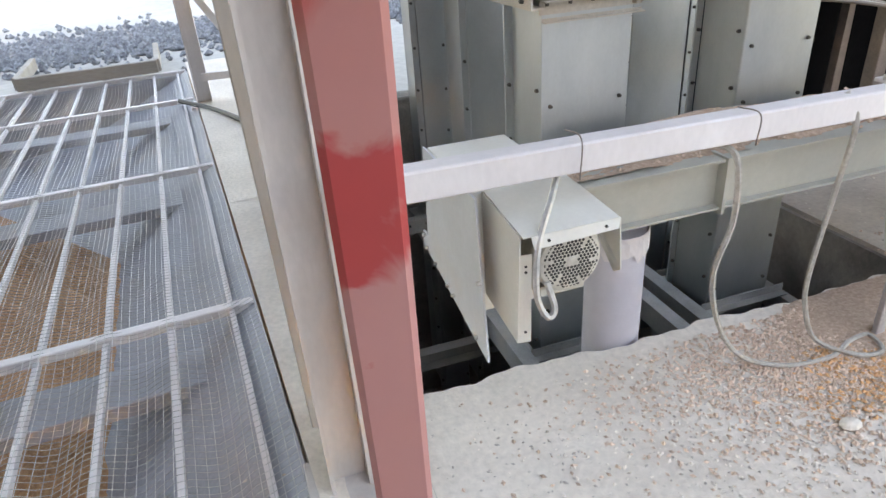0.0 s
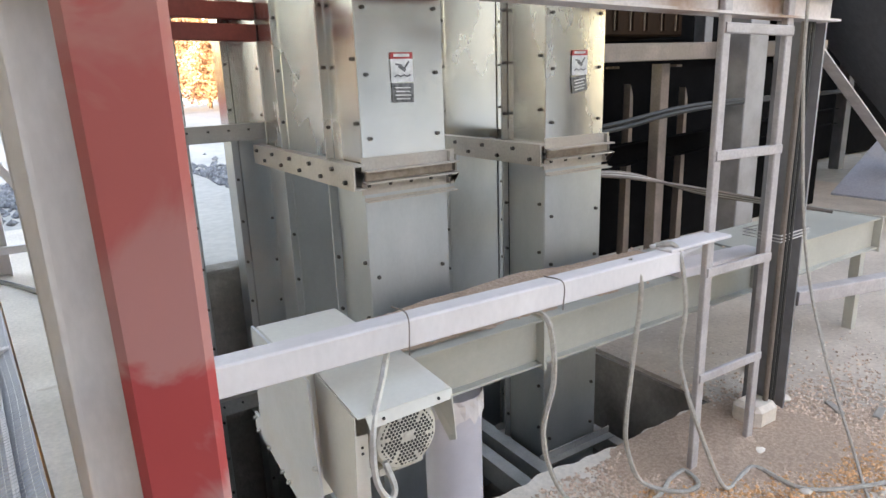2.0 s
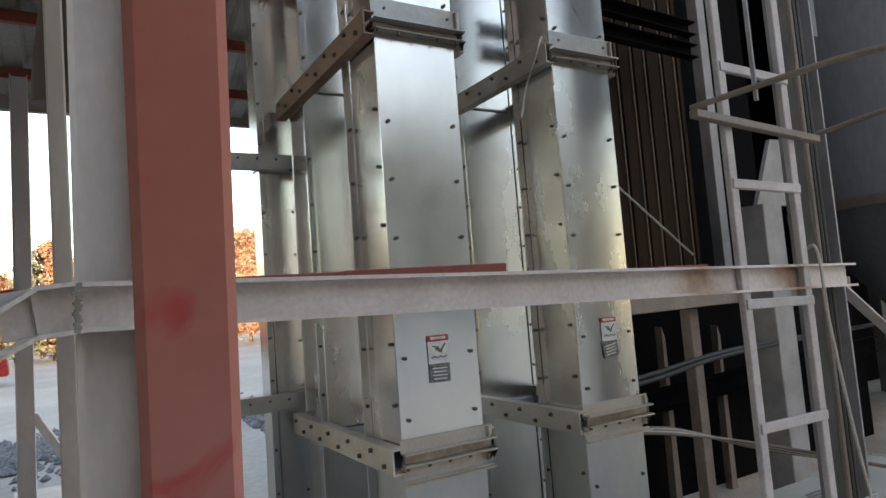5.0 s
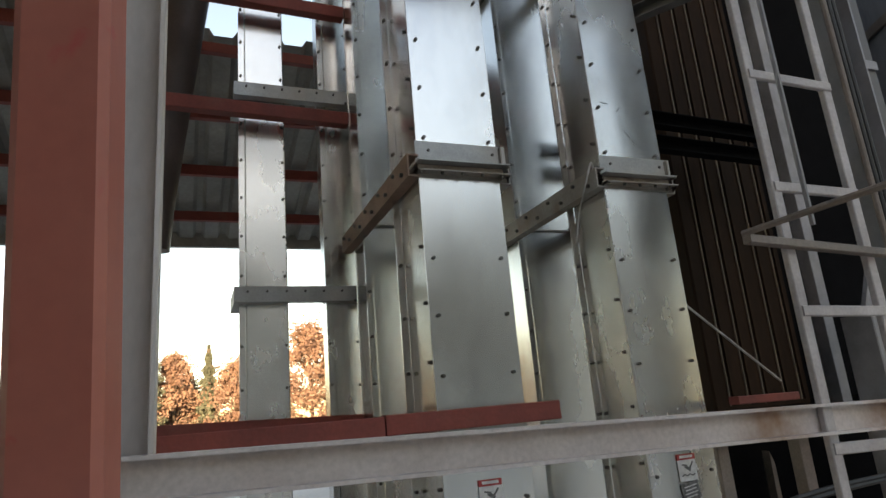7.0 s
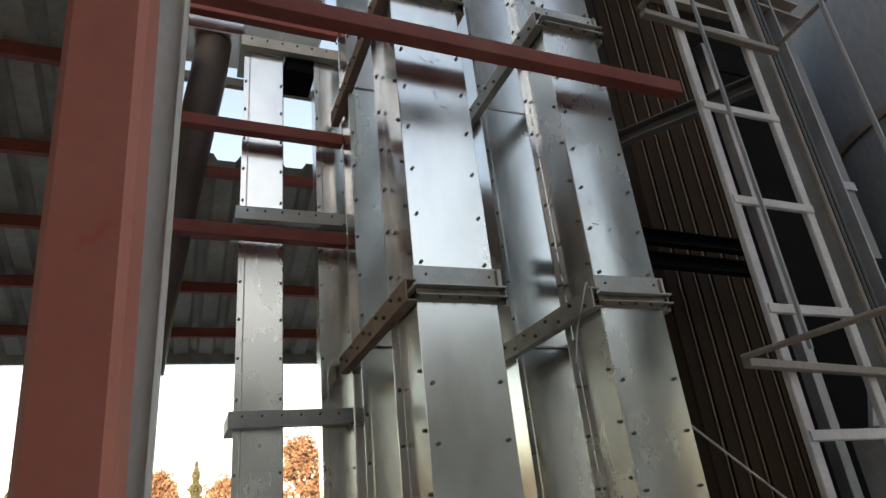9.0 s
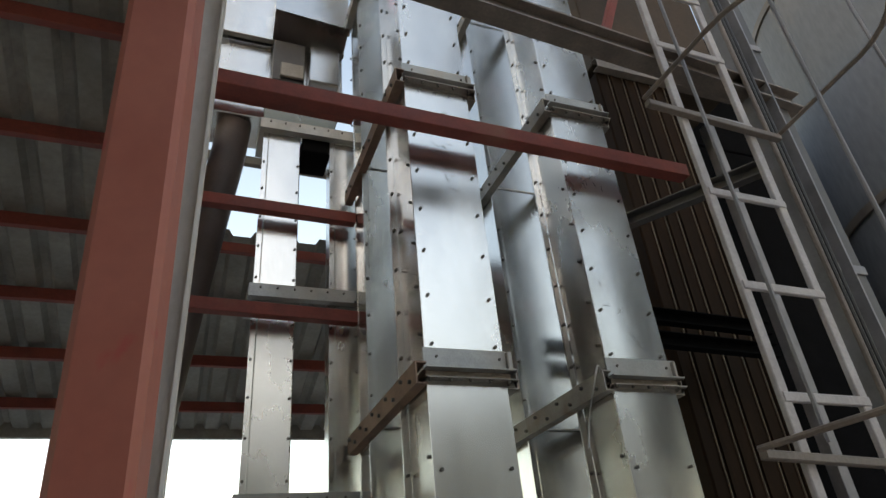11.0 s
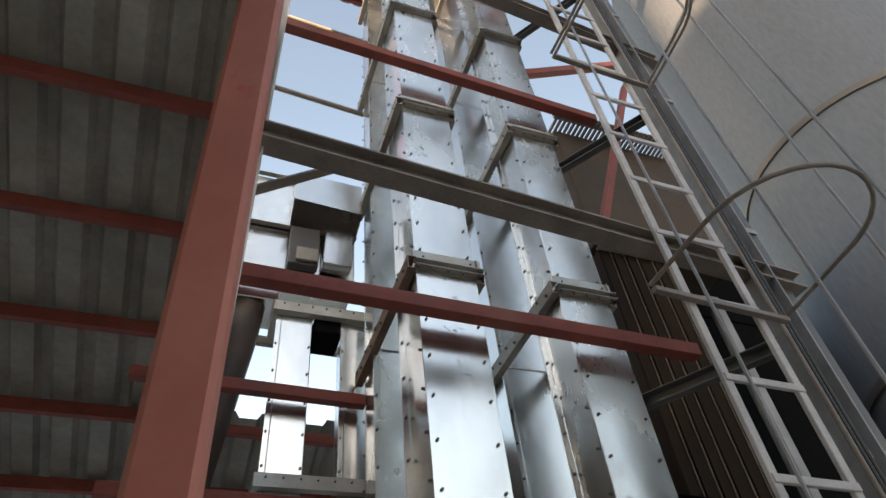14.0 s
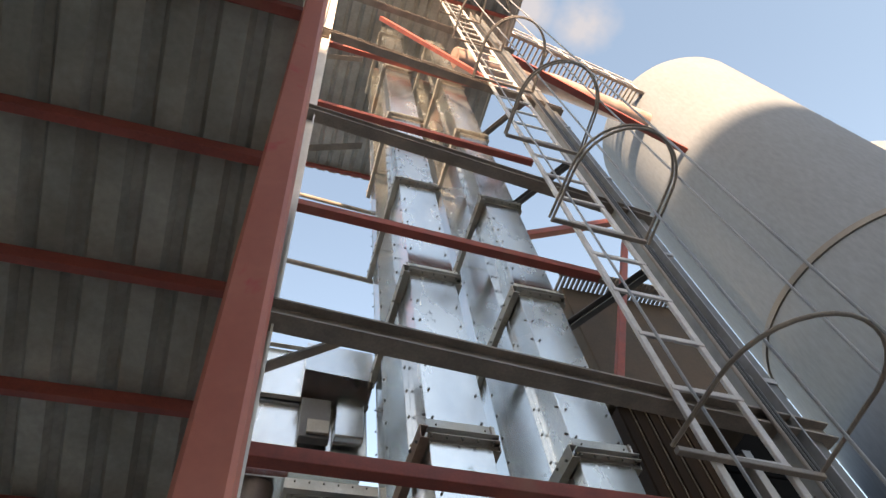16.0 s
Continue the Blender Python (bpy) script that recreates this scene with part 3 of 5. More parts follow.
def warning_label(parent, x, z, tilt):
    y = EY - 0.0085
    lab = new("warning_label")
    lab.parent = parent
    lab.location = (x, y, z)
    lab["label"] = "red, white and black warning sticker"
    for nm, w, h, dz, mat, lift in (("red_band", 0.084, 0.02, 0.075, LABELR, 0), ("white_field", 0.084, 0.075, 0.027, LABELW, 0), ("black_field", 0.082, 0.062, -0.045, LABELK, 0)):
        bm = bmesh.new()
        box(bm, (0, 0, dz), (w, 0.001, h), Matrix.Rotation(tilt if nm == "black_field" else 0, 3, "Y"))
        part(nm, bm, mat, lab)
    bm = bmesh.new()
    tube(bm, [(-0.03, -0.0015, 0.008), (-0.018, -0.0015, 0.014), (-0.006, -0.0015, 0.008), (0.006, -0.0015, 0.014), (0.018, -0.0015, 0.008), (0.03, -0.0015, 0.013)], 0.0025, 5)
    box(bm, (0.0, -0.0015, 0.035), (0.03, 0.0012, 0.012), Matrix.Rotation(0.6, 3, "Y"))
    box(bm, (0.018, -0.0015, 0.045), (0.03, 0.0012, 0.006), Matrix.Rotation(-0.9, 3, "Y"))
    box(bm, (-0.012, -0.0015, 0.046), (0.025, 0.0012, 0.006), Matrix.Rotation(0.2, 3, "Y"))
    part("pictogram", bm, LABELK, lab)
    for i in range(4):
        bm = bmesh.new()
        box(bm, (0, -0.0012, -0.028 - 0.012 * i), (0.06 - 0.008 * (i % 2), 0.001, 0.004), Matrix.Rotation(tilt, 3, "Y"))
        part("text_bar", bm, LABELW, lab)
    bm = bmesh.new()
    box(bm, (0, -0.001, 0.076), (0.06, 0.001, 0.009))
    part("text_bar", bm, LABELW, lab)


warning_label(elev_a, 1.235, 1.43, 0.03)
warning_label(elev_b, 2.045, 1.43, -0.15)


def scuffs(parent, x0, x1, zs, seed):
    """Short dark scratches and handling marks on the cover sheets."""
    rng = random.Random(seed)
    for z in zs:
        bm = bmesh.new()
        cx, n = rng.uniform(x0 + 0.09, x1 - 0.09), rng.randint(5, 9)
        for k in range(n):
            box(bm, (cx + rng.gauss(0, 0.035), EY - 0.0048, z + rng.gauss(0, 0.035)), (rng.uniform(0.008, 0.045), 0.0008, rng.uniform(0.0012, 0.003)), Matrix.Rotation(rng.choice((0.1, -0.7, 0.8, 1.4)) + rng.uniform(-0.2, 0.2), 3, "Y"))
        part("scuff_mark", bm, SMEAR, parent, "short dark scratches")["kind"] = "stuff"


scuffs(elev_a, AX0, AX1, (3.55, 3.72, 3.9, 5.1), 5)
scuffs(elev_b, BX0, BX1, (2.8, 3.0, 3.62, 4.6), 6)


def elevator_c():
    e = thing("bucket_elevator", "slim galvanized bucket elevator with two narrow legs", "bucket elevator")
    y0, y1 = 3.1, 3.36
    cuts = [-1.3, 1.22, 2.36, 3.435, 4.6]
    for nm, x0, x1 in (("left_leg", 0.555, 0.755), ("right_leg", 0.97, 1.13)):
        for a, b in zip(cuts, cuts[1:]):
            bm = bmesh.new()
            span(bm, x0, x1, y0, y1, a + 0.003, b - 0.003, 0.006)
            span(bm, x0 - 0.03, x0 - 0.001, y0 - 0.001, y0 + 0.005, a, b)
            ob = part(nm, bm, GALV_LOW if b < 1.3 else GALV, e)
            bb = bmesh.new()
            zs = [a + 0.1 + 0.2 * i for i in range(int((b - a) / 0.2))]
            bolts(bb, [(x, y0, z) for z in zs for x in (x1 - 0.015,)], (0, -1, 0))
            bolts(bb, [(x0 - 0.018, y0, z) for z in zs], (0, -1, 0))
            part("bolt_row", bb, BOLT, ob)["kind"] = "stuff"
    for z in [-0.1] + cuts[1:]:
        bm = bmesh.new()
        sweep(bm, csec(0.05, 0.075), (1.18, y0 - 0.03, z), (0.5, y0 - 0.03, z))
        span(bm, 0.5, 0.55, y0 - 0.02, y1, z - 0.035, z + 0.035)
        ch = part("cross_channel", bm, GALV_DULL, e, "bolted grey steel channel")
        bb = bmesh.new()
        bolts(bb, [(0.56 + 0.09 * i, y0 - 0.058, z + 0.012) for i in range(7)], (0, -1, 0), 0.006)
        part("channel_bolts", bb, BOLT, ch)["kind"] = "stuff"
    return e


elevator_c()


# ---- steel frame ----
def steel(name, sec, p0, p1, mat, label, cat, up=(0, 0, 1)):
    bm = bmesh.new()
    sweep(bm, sec, p0, p1, up)
    return single(name, bm, mat, label, cat)


RX, RY = 0.239, 0.80
post = thing("red_post", "dusty red painted square steel post", "post")
bm = bmesh.new()
sweep(bm, rect(0.076, 0.076, 0.008), (RX, RY, 0.03), (RX - 0.078, RY - 0.6, 5.07), (0.12, 1, 0))
part("shaft", bm, POST_RED, post)
bm = bmesh.new()
span(bm, RX - 0.1, RX + 0.1, RY - 0.1, RY + 0.1, 0.026, 0.04, 0.003)
part("base_plate", bm, POST_RED, post)

wcol = thing("steel_column", "dusty white painted steel column on a base plate", "column", "frame columns")
bm = bmesh.new()
sweep(bm, isec(0.11, 0.11, 0.01, 0.007), (0.195, 1.37, 0.04), (0.195, 1.37, 13.9), (1, 0, 0))
part("shaft", bm, COLUMNPAINT, wcol)
bm = bmesh.new()
span(bm, 0.08, 0.29, 1.26, 1.46, 0.025, 0.04, 0.003)
part("base_plate", bm, COLUMNPAINT, wcol)
rcol = thing("steel_column", "mid grey steel column behind the ladder", "column", "frame columns")
bm = bmesh.new()
sweep(bm, isec(0.12, 0.12, 0.01, 0.007), (2.63, 1.44, 0.0), (2.63, 1.44, 13.9), (1, 0, 0))
part("shaft", bm, MIDGREY, rcol)
bm = bmesh.new()
span(bm, 2.42, 2.56, 1.33, 1.46, 0.0, 0.1, 0.02)
part("footing", bm, CONCRETE, rcol, "rough concrete footing block")

steel("leaning_bar", rect(0.036, 0.036, 0.004), (0.142, 1.6, 0.045), (0.112, 1.6, 2.6), COLUMNPAINT, "pale dusty square bar leaning behind the column", "bar", (0, 1, 0))
beam = steel("steel_beam", isec(0.085, 0.085, 0.008), (0.14, 1.31, 1.665), (2.66, 1.36, 1.615), BEAMPINK, "pale dusty steel beam with rusty stains", "beam")
steel("steel_beam", isec(0.09, 0.1, 0.01), (0.1, 1.30, 3.93), (2.9, 1.44, 3.86), GREYBEAM, "grey brown painted steel cross beam", "beam")
steel("red_beam", rect(0.07, 0.075, 0.003), (0.2, 1.88, 3.75), (2.52, 1.88, 3.70), RED, "red primed square tube beam", "beam")
for z, y in ((3.92, 3.0), (3.28, 3.0), (1.645, 3.0), (1.735, 3.0), (4.72, 3.0), (6.14, 3.0)):
    steel("red_beam", rect(0.06, 0.07, 0.003), (-0.2, y, z + 0.03), (1.07, y, z), RED, "red primed steel tie beam", "beam")

rail = thing("guard_rail", "white painted square tube guard rail", "rail")
bm = bmesh.new()
sweep(bm, rect(0.06, 0.068, 0.004), (0.26, 1.27, 0.885), (1.78, 1.29, 0.86))
part("tube", bm, WHITE, rail)
bm = bmesh.new()
span(bm, 1.72, 2.02, 1.26, 1.345, 0.895, 0.905, 0.002)
part("end_bracket", bm, WHITE, rail)


# ---- ladder ----
def ladder():
    lad = thing("cage_ladder", "pale painted steel ladder with safety hoops", "ladder")
    xl, xr, y = 2.0, 2.343, 1.33
    for x in (xl, xr):
        bm = bmesh.new()
        sweep(bm, rect(0.038, 0.022, 0.003), (x, y, 0.0), (x, y, 14.0), (0, 1, 0))
        part("stile", bm, LADDER, lad)
    z = 0.37
    while z < 13.9:
        bm = bmesh.new()
        sweep(bm, rect(0.018, 0.032, 0.003), (xl - 0.012, y - 0.008, z + 0.004), (xr + 0.014, y - 0.008, z - 0.004))
        part("rung", bm, LADDER, lad)
        z += 0.391
    for zh in (2.14, 3.48, 5.38, 6.9, 8.7, 10.55, 12.4):
        bm = bmesh.new()
        sweep(bm, rect(0.03, 0.026, 0.003), (1.815, y - 0.025, zh + 0.01), (2.475, y - 0.025, zh - 0.03))
        pts = [(1.8, y - 0.03, zh + 0.025)]
        for i in range(17):
            a = math.pi * i / 16
            pts.append((2.14 - 0.335 * math.cos(a), y - 0.38 - 0.36 * math.sin(a), zh + 0.02))
        pts.append((2.48, y - 0.03, zh - 0.01))
        tube(bm, pts, 0.0095, 8)
        if zh > 5:
            tube(bm, [(a, b, c - 0.055) for a, b, c in pts], 0.0095, 8)
        part("hoop", bm, GREYBEAM, lad, "dark grey safety hoop")
    for dx, dy in ((-0.313, -0.204), (-0.215, -0.53), (0.06, -0.735), (0.31, -0.5)):
        bm = bmesh.new()
        tube(bm, [(2.175 + dx, y + dy, 2.14), (2.175 + dx, y + dy, 12.8)], 0.007, 6)
        part("cage_bar", bm, MIDGREY, lad)
    return lad


ladder()


# ---- horizontal conveyor ----
def conveyor():
    c = thing("chain_conveyor", "grey green chain conveyor trough with spilled grain on top", "conveyor")
    bm = bmesh.new()
    y0, y1, zt, zb = 1.62, 1.93, 0.63, 0.47
    span(bm, 0.86, 3.9, y0, y1, zb, zt, 0.004)
    part("trough", bm, CONV, c)
    bm = bmesh.new()
    for z in (zt, zb):
        span(bm, 0.86, 3.9, y0 - 0.03, y1 + 0.03, z - 0.004, z + 0.004)
    part("flange", bm, CONV, c)
    for x in (1.5, 2.75, 3.85):
        bm = bmesh.new()
        span(bm, x, x + 0.012, y0 - 0.04, y1 + 0.04, zb - 0.02, zt + 0.012)
        part("joint_plate", bm, CONV, c)
    for x in (2.9, 3.8):
        bm = bmesh.new()
        span(bm, x, x + 0.05, y0 + 0.02, y0 + 0.07, 0.0, zb)
        part("leg", bm, CONV, c)
    return c


conveyor()


# ---- drive unit ----
def drive_unit():
    d = thing("drive_unit", "dusty beige drive guard with electric motor", "drive unit")
    bm = bmesh.new()
    span(bm, 0.6, 0.85, 1.42, 1.79, 0.42, 0.77, 0.006)
    part("guard_box", bm, BEIGE, d)
    bm = bmesh.new()
    prof = [(1.795, 0.772), (1.37, 0.772), (1.328, 0.325), (1.76, 0.40), (1.872, 0.415), (1.868, 0.47), (1.815, 0.472)]
    a = [bm.verts.new((0.592, y, z)) for y, z in prof]
    b = [bm.verts.new((0.598, y, z)) for y, z in prof]
    bm.faces.new(a)
    bm.faces.new(b[::-1])
    for i in range(len(prof)):
        j = (i + 1) % len(prof)
        bm.faces.new((a[i], a[j], b[j], b[i]))
    side = part("side_plate", bm, PLATEGREY, d, "pale blue grey guard plate")
    bb = bmesh.new()
    bolts(bb, [(0.592, 1.85, 0.46), (0.592, 1.83, 0.425), (0.592, 1.74, 0.412), (0.592, 1.63, 0.393), (0.592, 1.58, 0.388), (0.592, 1.40, 0.36), (0.592, 1.36, 0.55)], (-1, 0, 0), 0.006, 0.01)
    part("plate_bolt", bb, WIRE, side)["kind"] = "stuff"
    hood = new("motor_hood")
    hood.parent = d
    def plate(name, quad, th):
        """A sheet through four corners, thickened along its normal."""
        q = [Vector(v) for v in quad]
        nrm = (q[1] - q[0]).cross(q[3] - q[0]).normalized() * th
        bm = bmesh.new()
        a, b = [bm.verts.new(v) for v in q], [bm.verts.new(v + nrm) for v in q]
        bm.faces.new(a)
        bm.faces.new(b[::-1])
        for i in range(4):
            bm.faces.new((a[i], a[(i + 1) % 4], b[(i + 1) % 4], b[i]))
        return part(name, bm, BEIGE, hood)
    plate("top_sheet", ((0.632, 1.46, 0.772), (0.632, 1.19, 0.742), (0.868, 1.19, 0.742), (0.85, 1.46, 0.772)), 0.003)
    plate("front_lip", ((0.65, 1.19, 0.742), (0.655, 1.183, 0.715), (0.86, 1.183, 0.722), (0.868, 1.19, 0.742)), 0.003)
    plate("side_sheet", ((0.632, 1.46, 0.77), (0.632, 1.46, 0.48), (0.632, 1.22, 0.45), (0.632, 1.20, 0.742)), 0.003)
    plate("side_return", ((0.633, 1.215, 0.69), (0.633, 1.222, 0.45), (0.662, 1.218, 0.45), (0.662, 1.212, 0.69)), 0.003)
    plate("torn_flap", ((0.868, 1.19, 0.742), (0.885, 1.20, 0.60), (0.905, 1.26, 0.56), (0.872, 1.40, 0.75)), 0.003)
    bb = bmesh.new()
    bolts(bb, [(0.648, 1.214, 0.66), (0.648, 1.214, 0.645), (0.648, 1.218, 0.48), (0.69, 1.184, 0.73), (0.83, 1.184, 0.733)], (0, -1, 0), 0.004, 0.004)
    part("screw_row", bb, BLACK, hood)["kind"] = "stuff"
    bm = bmesh.new()
    c = (0.756, 1.2, 0.655)
    lathe(bm, [(0.0, 0.0), (0.062, 0.0), (0.076, 0.006), (0.084, 0.02), (0.087, 0.05), (0.087, 0.07), (0.08, 0.075), (0.08, 0.26), (0.0, 0.26)], c, 40, "y")
    mot = part("motor", bm, MOTOR, d, "cream electric motor body", True)
    bm = bmesh.new()
    span(bm, 0.69, 0.81, 1.23, 1.4, 0.555, 0.58, 0.004)
    part("motor_foot", bm, MOTOR, mot)
    bm = bmesh.new()
    st = 0.0092
    for i in range(-9, 10):
        for j in range(-9, 10):
            u, v = st * (i + 0.5 * (j % 2)), st * 0.87 * j
            rad, ang = math.hypot(u, v), math.atan2(v, u)
            if rad > 0.067 or rad < 0.016 or abs(math.sin(3 * ang + 0.4)) * rad < 0.007:
                continue
            yy = 1.2 if rad < 0.062 else 1.202
            bolts(bm, [(c[0] + u, yy, c[2] + v)], (0, -1, 0), 0.0041, 0.0008)
    part("fan_grille", bm, BLACK, mot, "dark perforated fan cover")["kind"] = "stuff"
    bm = bmesh.new()
    lathe(bm, [(0.0, -0.003), (0.011, -0.002), (0.012, 0.001)], c, 16, "y")
    part("hub", bm, MOTOR, mot)
    return d


drive_unit()

# ---- loose pipe in the pit ----
bm = bmesh.new()
sweep(bm, circ(0.1, 28), (1.225, 1.74, -1.0), (1.225, 1.74, 0.40))
single("vertical_pipe", bm, PIPEGREY, "lilac grey vertical pipe rising from the pit", "pipe", smooth=True)
bm = bmesh.new()
rng = random.Random(8)
rings = []
for k in range(4):
    rings.append([bm.verts.new((1.225 + (0.103 + rng.uniform(0, 0.008)) * math.cos(math.tau * i / 36), 1.74 + (0.103 + rng.uniform(0, 0.008)) * math.sin(math.tau * i / 36), 0.405 - 0.02 * k - (rng.uniform(0, 0.04) if k == 3 else 0))) for i in range(36)])
for a, b in zip(rings, rings[1:]):
    for i in range(36):
        bm.faces.new((a[i], a[(i + 1) % 36], b[(i + 1) % 36], b[i]))
single("torn_wrap", bm, WHITE, "torn pale wrap round the top of the pipe", "wrap")


# ---- intake grating ----
def grating():
    g = thing("intake_grating", "steel intake grating with sagging wire mesh", "grating")
    for y in (0.4, 2.46, 4.32, 6.3, 7.7):
        bm = bmesh.new()
        sweep(bm, rect(0.05, 0.04), (-3.2, y, 0.0), (0.06, y, 0.0))
        part("cross_bar", bm, WHITE, g)
    for i in range(14):
        x = -0.03 - 0.235 * i
        bm = bmesh.new()
        sweep(bm, rect(0.022, 0.03, 0.002), (x, -2, -0.012), (x, 7.7, -0.012))
        part("long_bar", bm, WHITE, g)
    # netting that sags between the bars
    verts, faces = [], []
    def wire(pts, r=0.0012):
        base = len(verts)
        for i, p in enumerate(pts):
            d = (pts[min(i + 1, len(pts) - 1)] - pts[max(i - 1, 0)]).normalized()
            _, sd, u = frame_axes(d)
            for a in (0, 2.1, 4.2):
                verts.append(p + (sd * math.cos(a) + u * math.sin(a)) * r)
        for i in range(len(pts) - 1):
            for j in range(3):
                q = base + 3 * i
                faces.append((q + j, q + (j + 1) % 3, q + 3 + (j + 1) % 3, q + 3 + j))
    bars_y = (0.4, 2.46, 4.32, 6.3, 7.7)
    def net(x, y):
        k = 0
        while k < 3 and y > bars_y[k + 1]:
            k += 1
        v = min(1, max(0, (y - bars_y[k]) / (bars_y[k + 1] - bars_y[k])))
        u = ((x + 0.03) / 0.235) % 1.0
        z = 0.024 - 0.05 * math.sin(math.pi * u) ** 2 * (0.35 + 0.65 * math.sin(math.pi * v)) + 0.004 * math.sin(9 * x + 5 * y)
        if x > -0.03:
            z = 0.024 + 0.4 * (x + 0.03)
        return Vector((x + 0.006 * math.sin(4 * y + 2 * x), y + 0.006 * math.sin(5 * x + y), z))
    for i in range(78):
        x = 0.06 - 0.028 * i
        wire([net(x, 0.5 + 0.09 * j) for j in range(81)])
    y = 0.5
    while y < 7.7:
        wire([net(0.06 - 0.042 * j, y) for j in range(52)])
        y += 0.028 if y < 4.4 else 0.045
    me = bpy.data.meshes.new("netting")
    me.from_pydata(verts, [], faces)
    me.materials.append(WIRE)
    nt = new("netting", me)
    nt.parent = g
    nt["kind"] = "stuff"
    nt["label"] = "sagging pale wire netting"
    bm = bmesh.new()
    span(bm, -1.55, -0.2, 7.7, 7.76, 0.03, 0.16, 0.008)
    part("end_board", bm, WOOD, g, "pale weathered board")
    for x in (-1.55, -0.2):
        bm = bmesh.new()
        span(bm, x - 0.03, x + 0.03, 7.77, 9.0, 0.03, 0.16, 0.008)
        part("side_board", bm, WOOD, g, "pale weathered board")
    g.matrix_world = Matrix.Translation((0.02, 1.4, 0)) @ Matrix.Rotation(radians(4.2), 4, "Z") @ Matrix.Translation((0, -1.4, 0))
    return g


grating()


# ---- roof on the near side ----
def roof():
    r = thing("shed_roof", "corrugated sheet lean-to roof on red purlins", "roof", kind="structure")
    def zr(y):
        return 5.22 - 0.25 * y
    def sheet(x0, x1, y0, y1, lift=0.06):
        bm = bmesh.new()
        xs, x = [], x0
        prof = ((0.0, 0.0), (0.12, 0.0), (0.15, 0.05), (0.20, 0.05), (0.23, 0.0))
        while x < x1:
            for dx, dz in prof[:-1]:
                if x + dx <= x1:
                    xs.append((x + dx, dz))
            x += 0.23
        prev = None
        for xx, dz in xs:
            q = [bm.verts.new((xx, y, zr(y) + dz + lift)) for y in (y0, y1)] + [bm.verts.new((xx, y, zr(y) + dz + lift + 0.004)) for y in (y0, y1)]
            if prev:
                bm.faces.new((prev[0], q[0], q[1], prev[1]))
                bm.faces.new((prev[2], prev[3], q[3], q[2]))
            prev = q
        return part("corrugated_sheet", bm, ROOFSHEET, r)
    sheet(-9.0, 0.16, -4.0, 6.55)
    sheet(-0.03, 3.2, 3.95, 6.55, 0.067)
    for i in range(16):
        y = 1.13 + 0.70 * (i - 6)
        if y > 6.5:
            break
        bm = bmesh.new()
        sweep(bm, rect(0.05, 0.09, 0.003), (-9, y, zr(y) + 0.0), (3.2 if y > 3.95 else 0.12, y, zr(y) + 0.0))
        part("purlin", bm, RED, r)
    bm = bmesh.new()
    sweep(bm, rect(0.06, 0.16, 0.003), (-9, 6.57, zr(6.55) + 0.06), (3.2, 6.57, zr(6.55) + 0.06))
    part("eave_beam", bm, ROOFSHEET, r)
    bm = bmesh.new()
    sweep(bm, rect(0.05, 0.1, 0.003), (0.15, -4, zr(-4) - 0.03), (0.15, 3.95, zr(3.95) - 0.03))
    part("edge_beam", bm, RED, r)
    return r


roof()


# ---- silo ----
def silo(cx, cy, r, z0, z1, label):
    s = thing("grain_silo", label, "silo", "hopper silos")
    bm = bmesh.new()
    lathe(bm, [(0.3, z0 - r * 1.05), (r, z0), (r, z1), (r * 0.97, z1 + 0.18), (r * 0.82, z1 + 0.5), (r * 0.5, z1 + 0.85), (0.12, z1 + 1.05), (0.0, z1 + 1.06)], (cx, cy, 0), 96)
    part("shell", bm, SILO, s, "", True)
    for i, z in enumerate((z0, z0 + 3.0, z0 + 6.27)):
        if z < z1 - 0.5:
            bm = bmesh.new()
            lathe(bm, [(r, z - 0.05), (r + 0.03, z - 0.05), (r + 0.03, z + 0.05), (r, z + 0.05)], (cx, cy, 0), 96)
            part("band", bm, SILOBAND, s, "dark ring seam")
    for i in range(8):
        a = math.pi / 4 * i + 0.3
        bm = bmesh.new()
        sweep(bm, rect(0.14, 0.14), (cx + r * 0.97 * math.cos(a), cy + r * 0.97 * math.sin(a), 0), (cx + r * 0.97 * math.cos(a), cy + r * 0.97 * math.sin(a), z0 + 0.2), (0, 1, 0))
        part("leg", bm, MIDGREY, s)
    return s


near_silo = silo(8.7, 3.0, 1.85, 2.3, 15.9, "grey painted steel hopper silo with domed top")
bm = bmesh.new()
span(bm, 9.38, 9.56, 1.36, 1.5, 15.9, 16.28, 0.02)
span(bm, 9.34, 9.6, 1.33, 1.53, 16.28, 16.33, 0.01)
part("roof_vent", bm, GREYBEAM, near_silo)
silo(14.6, 3.6, 1.85, 2.3, 15.9, "grey painted steel hopper silo standing behind another")


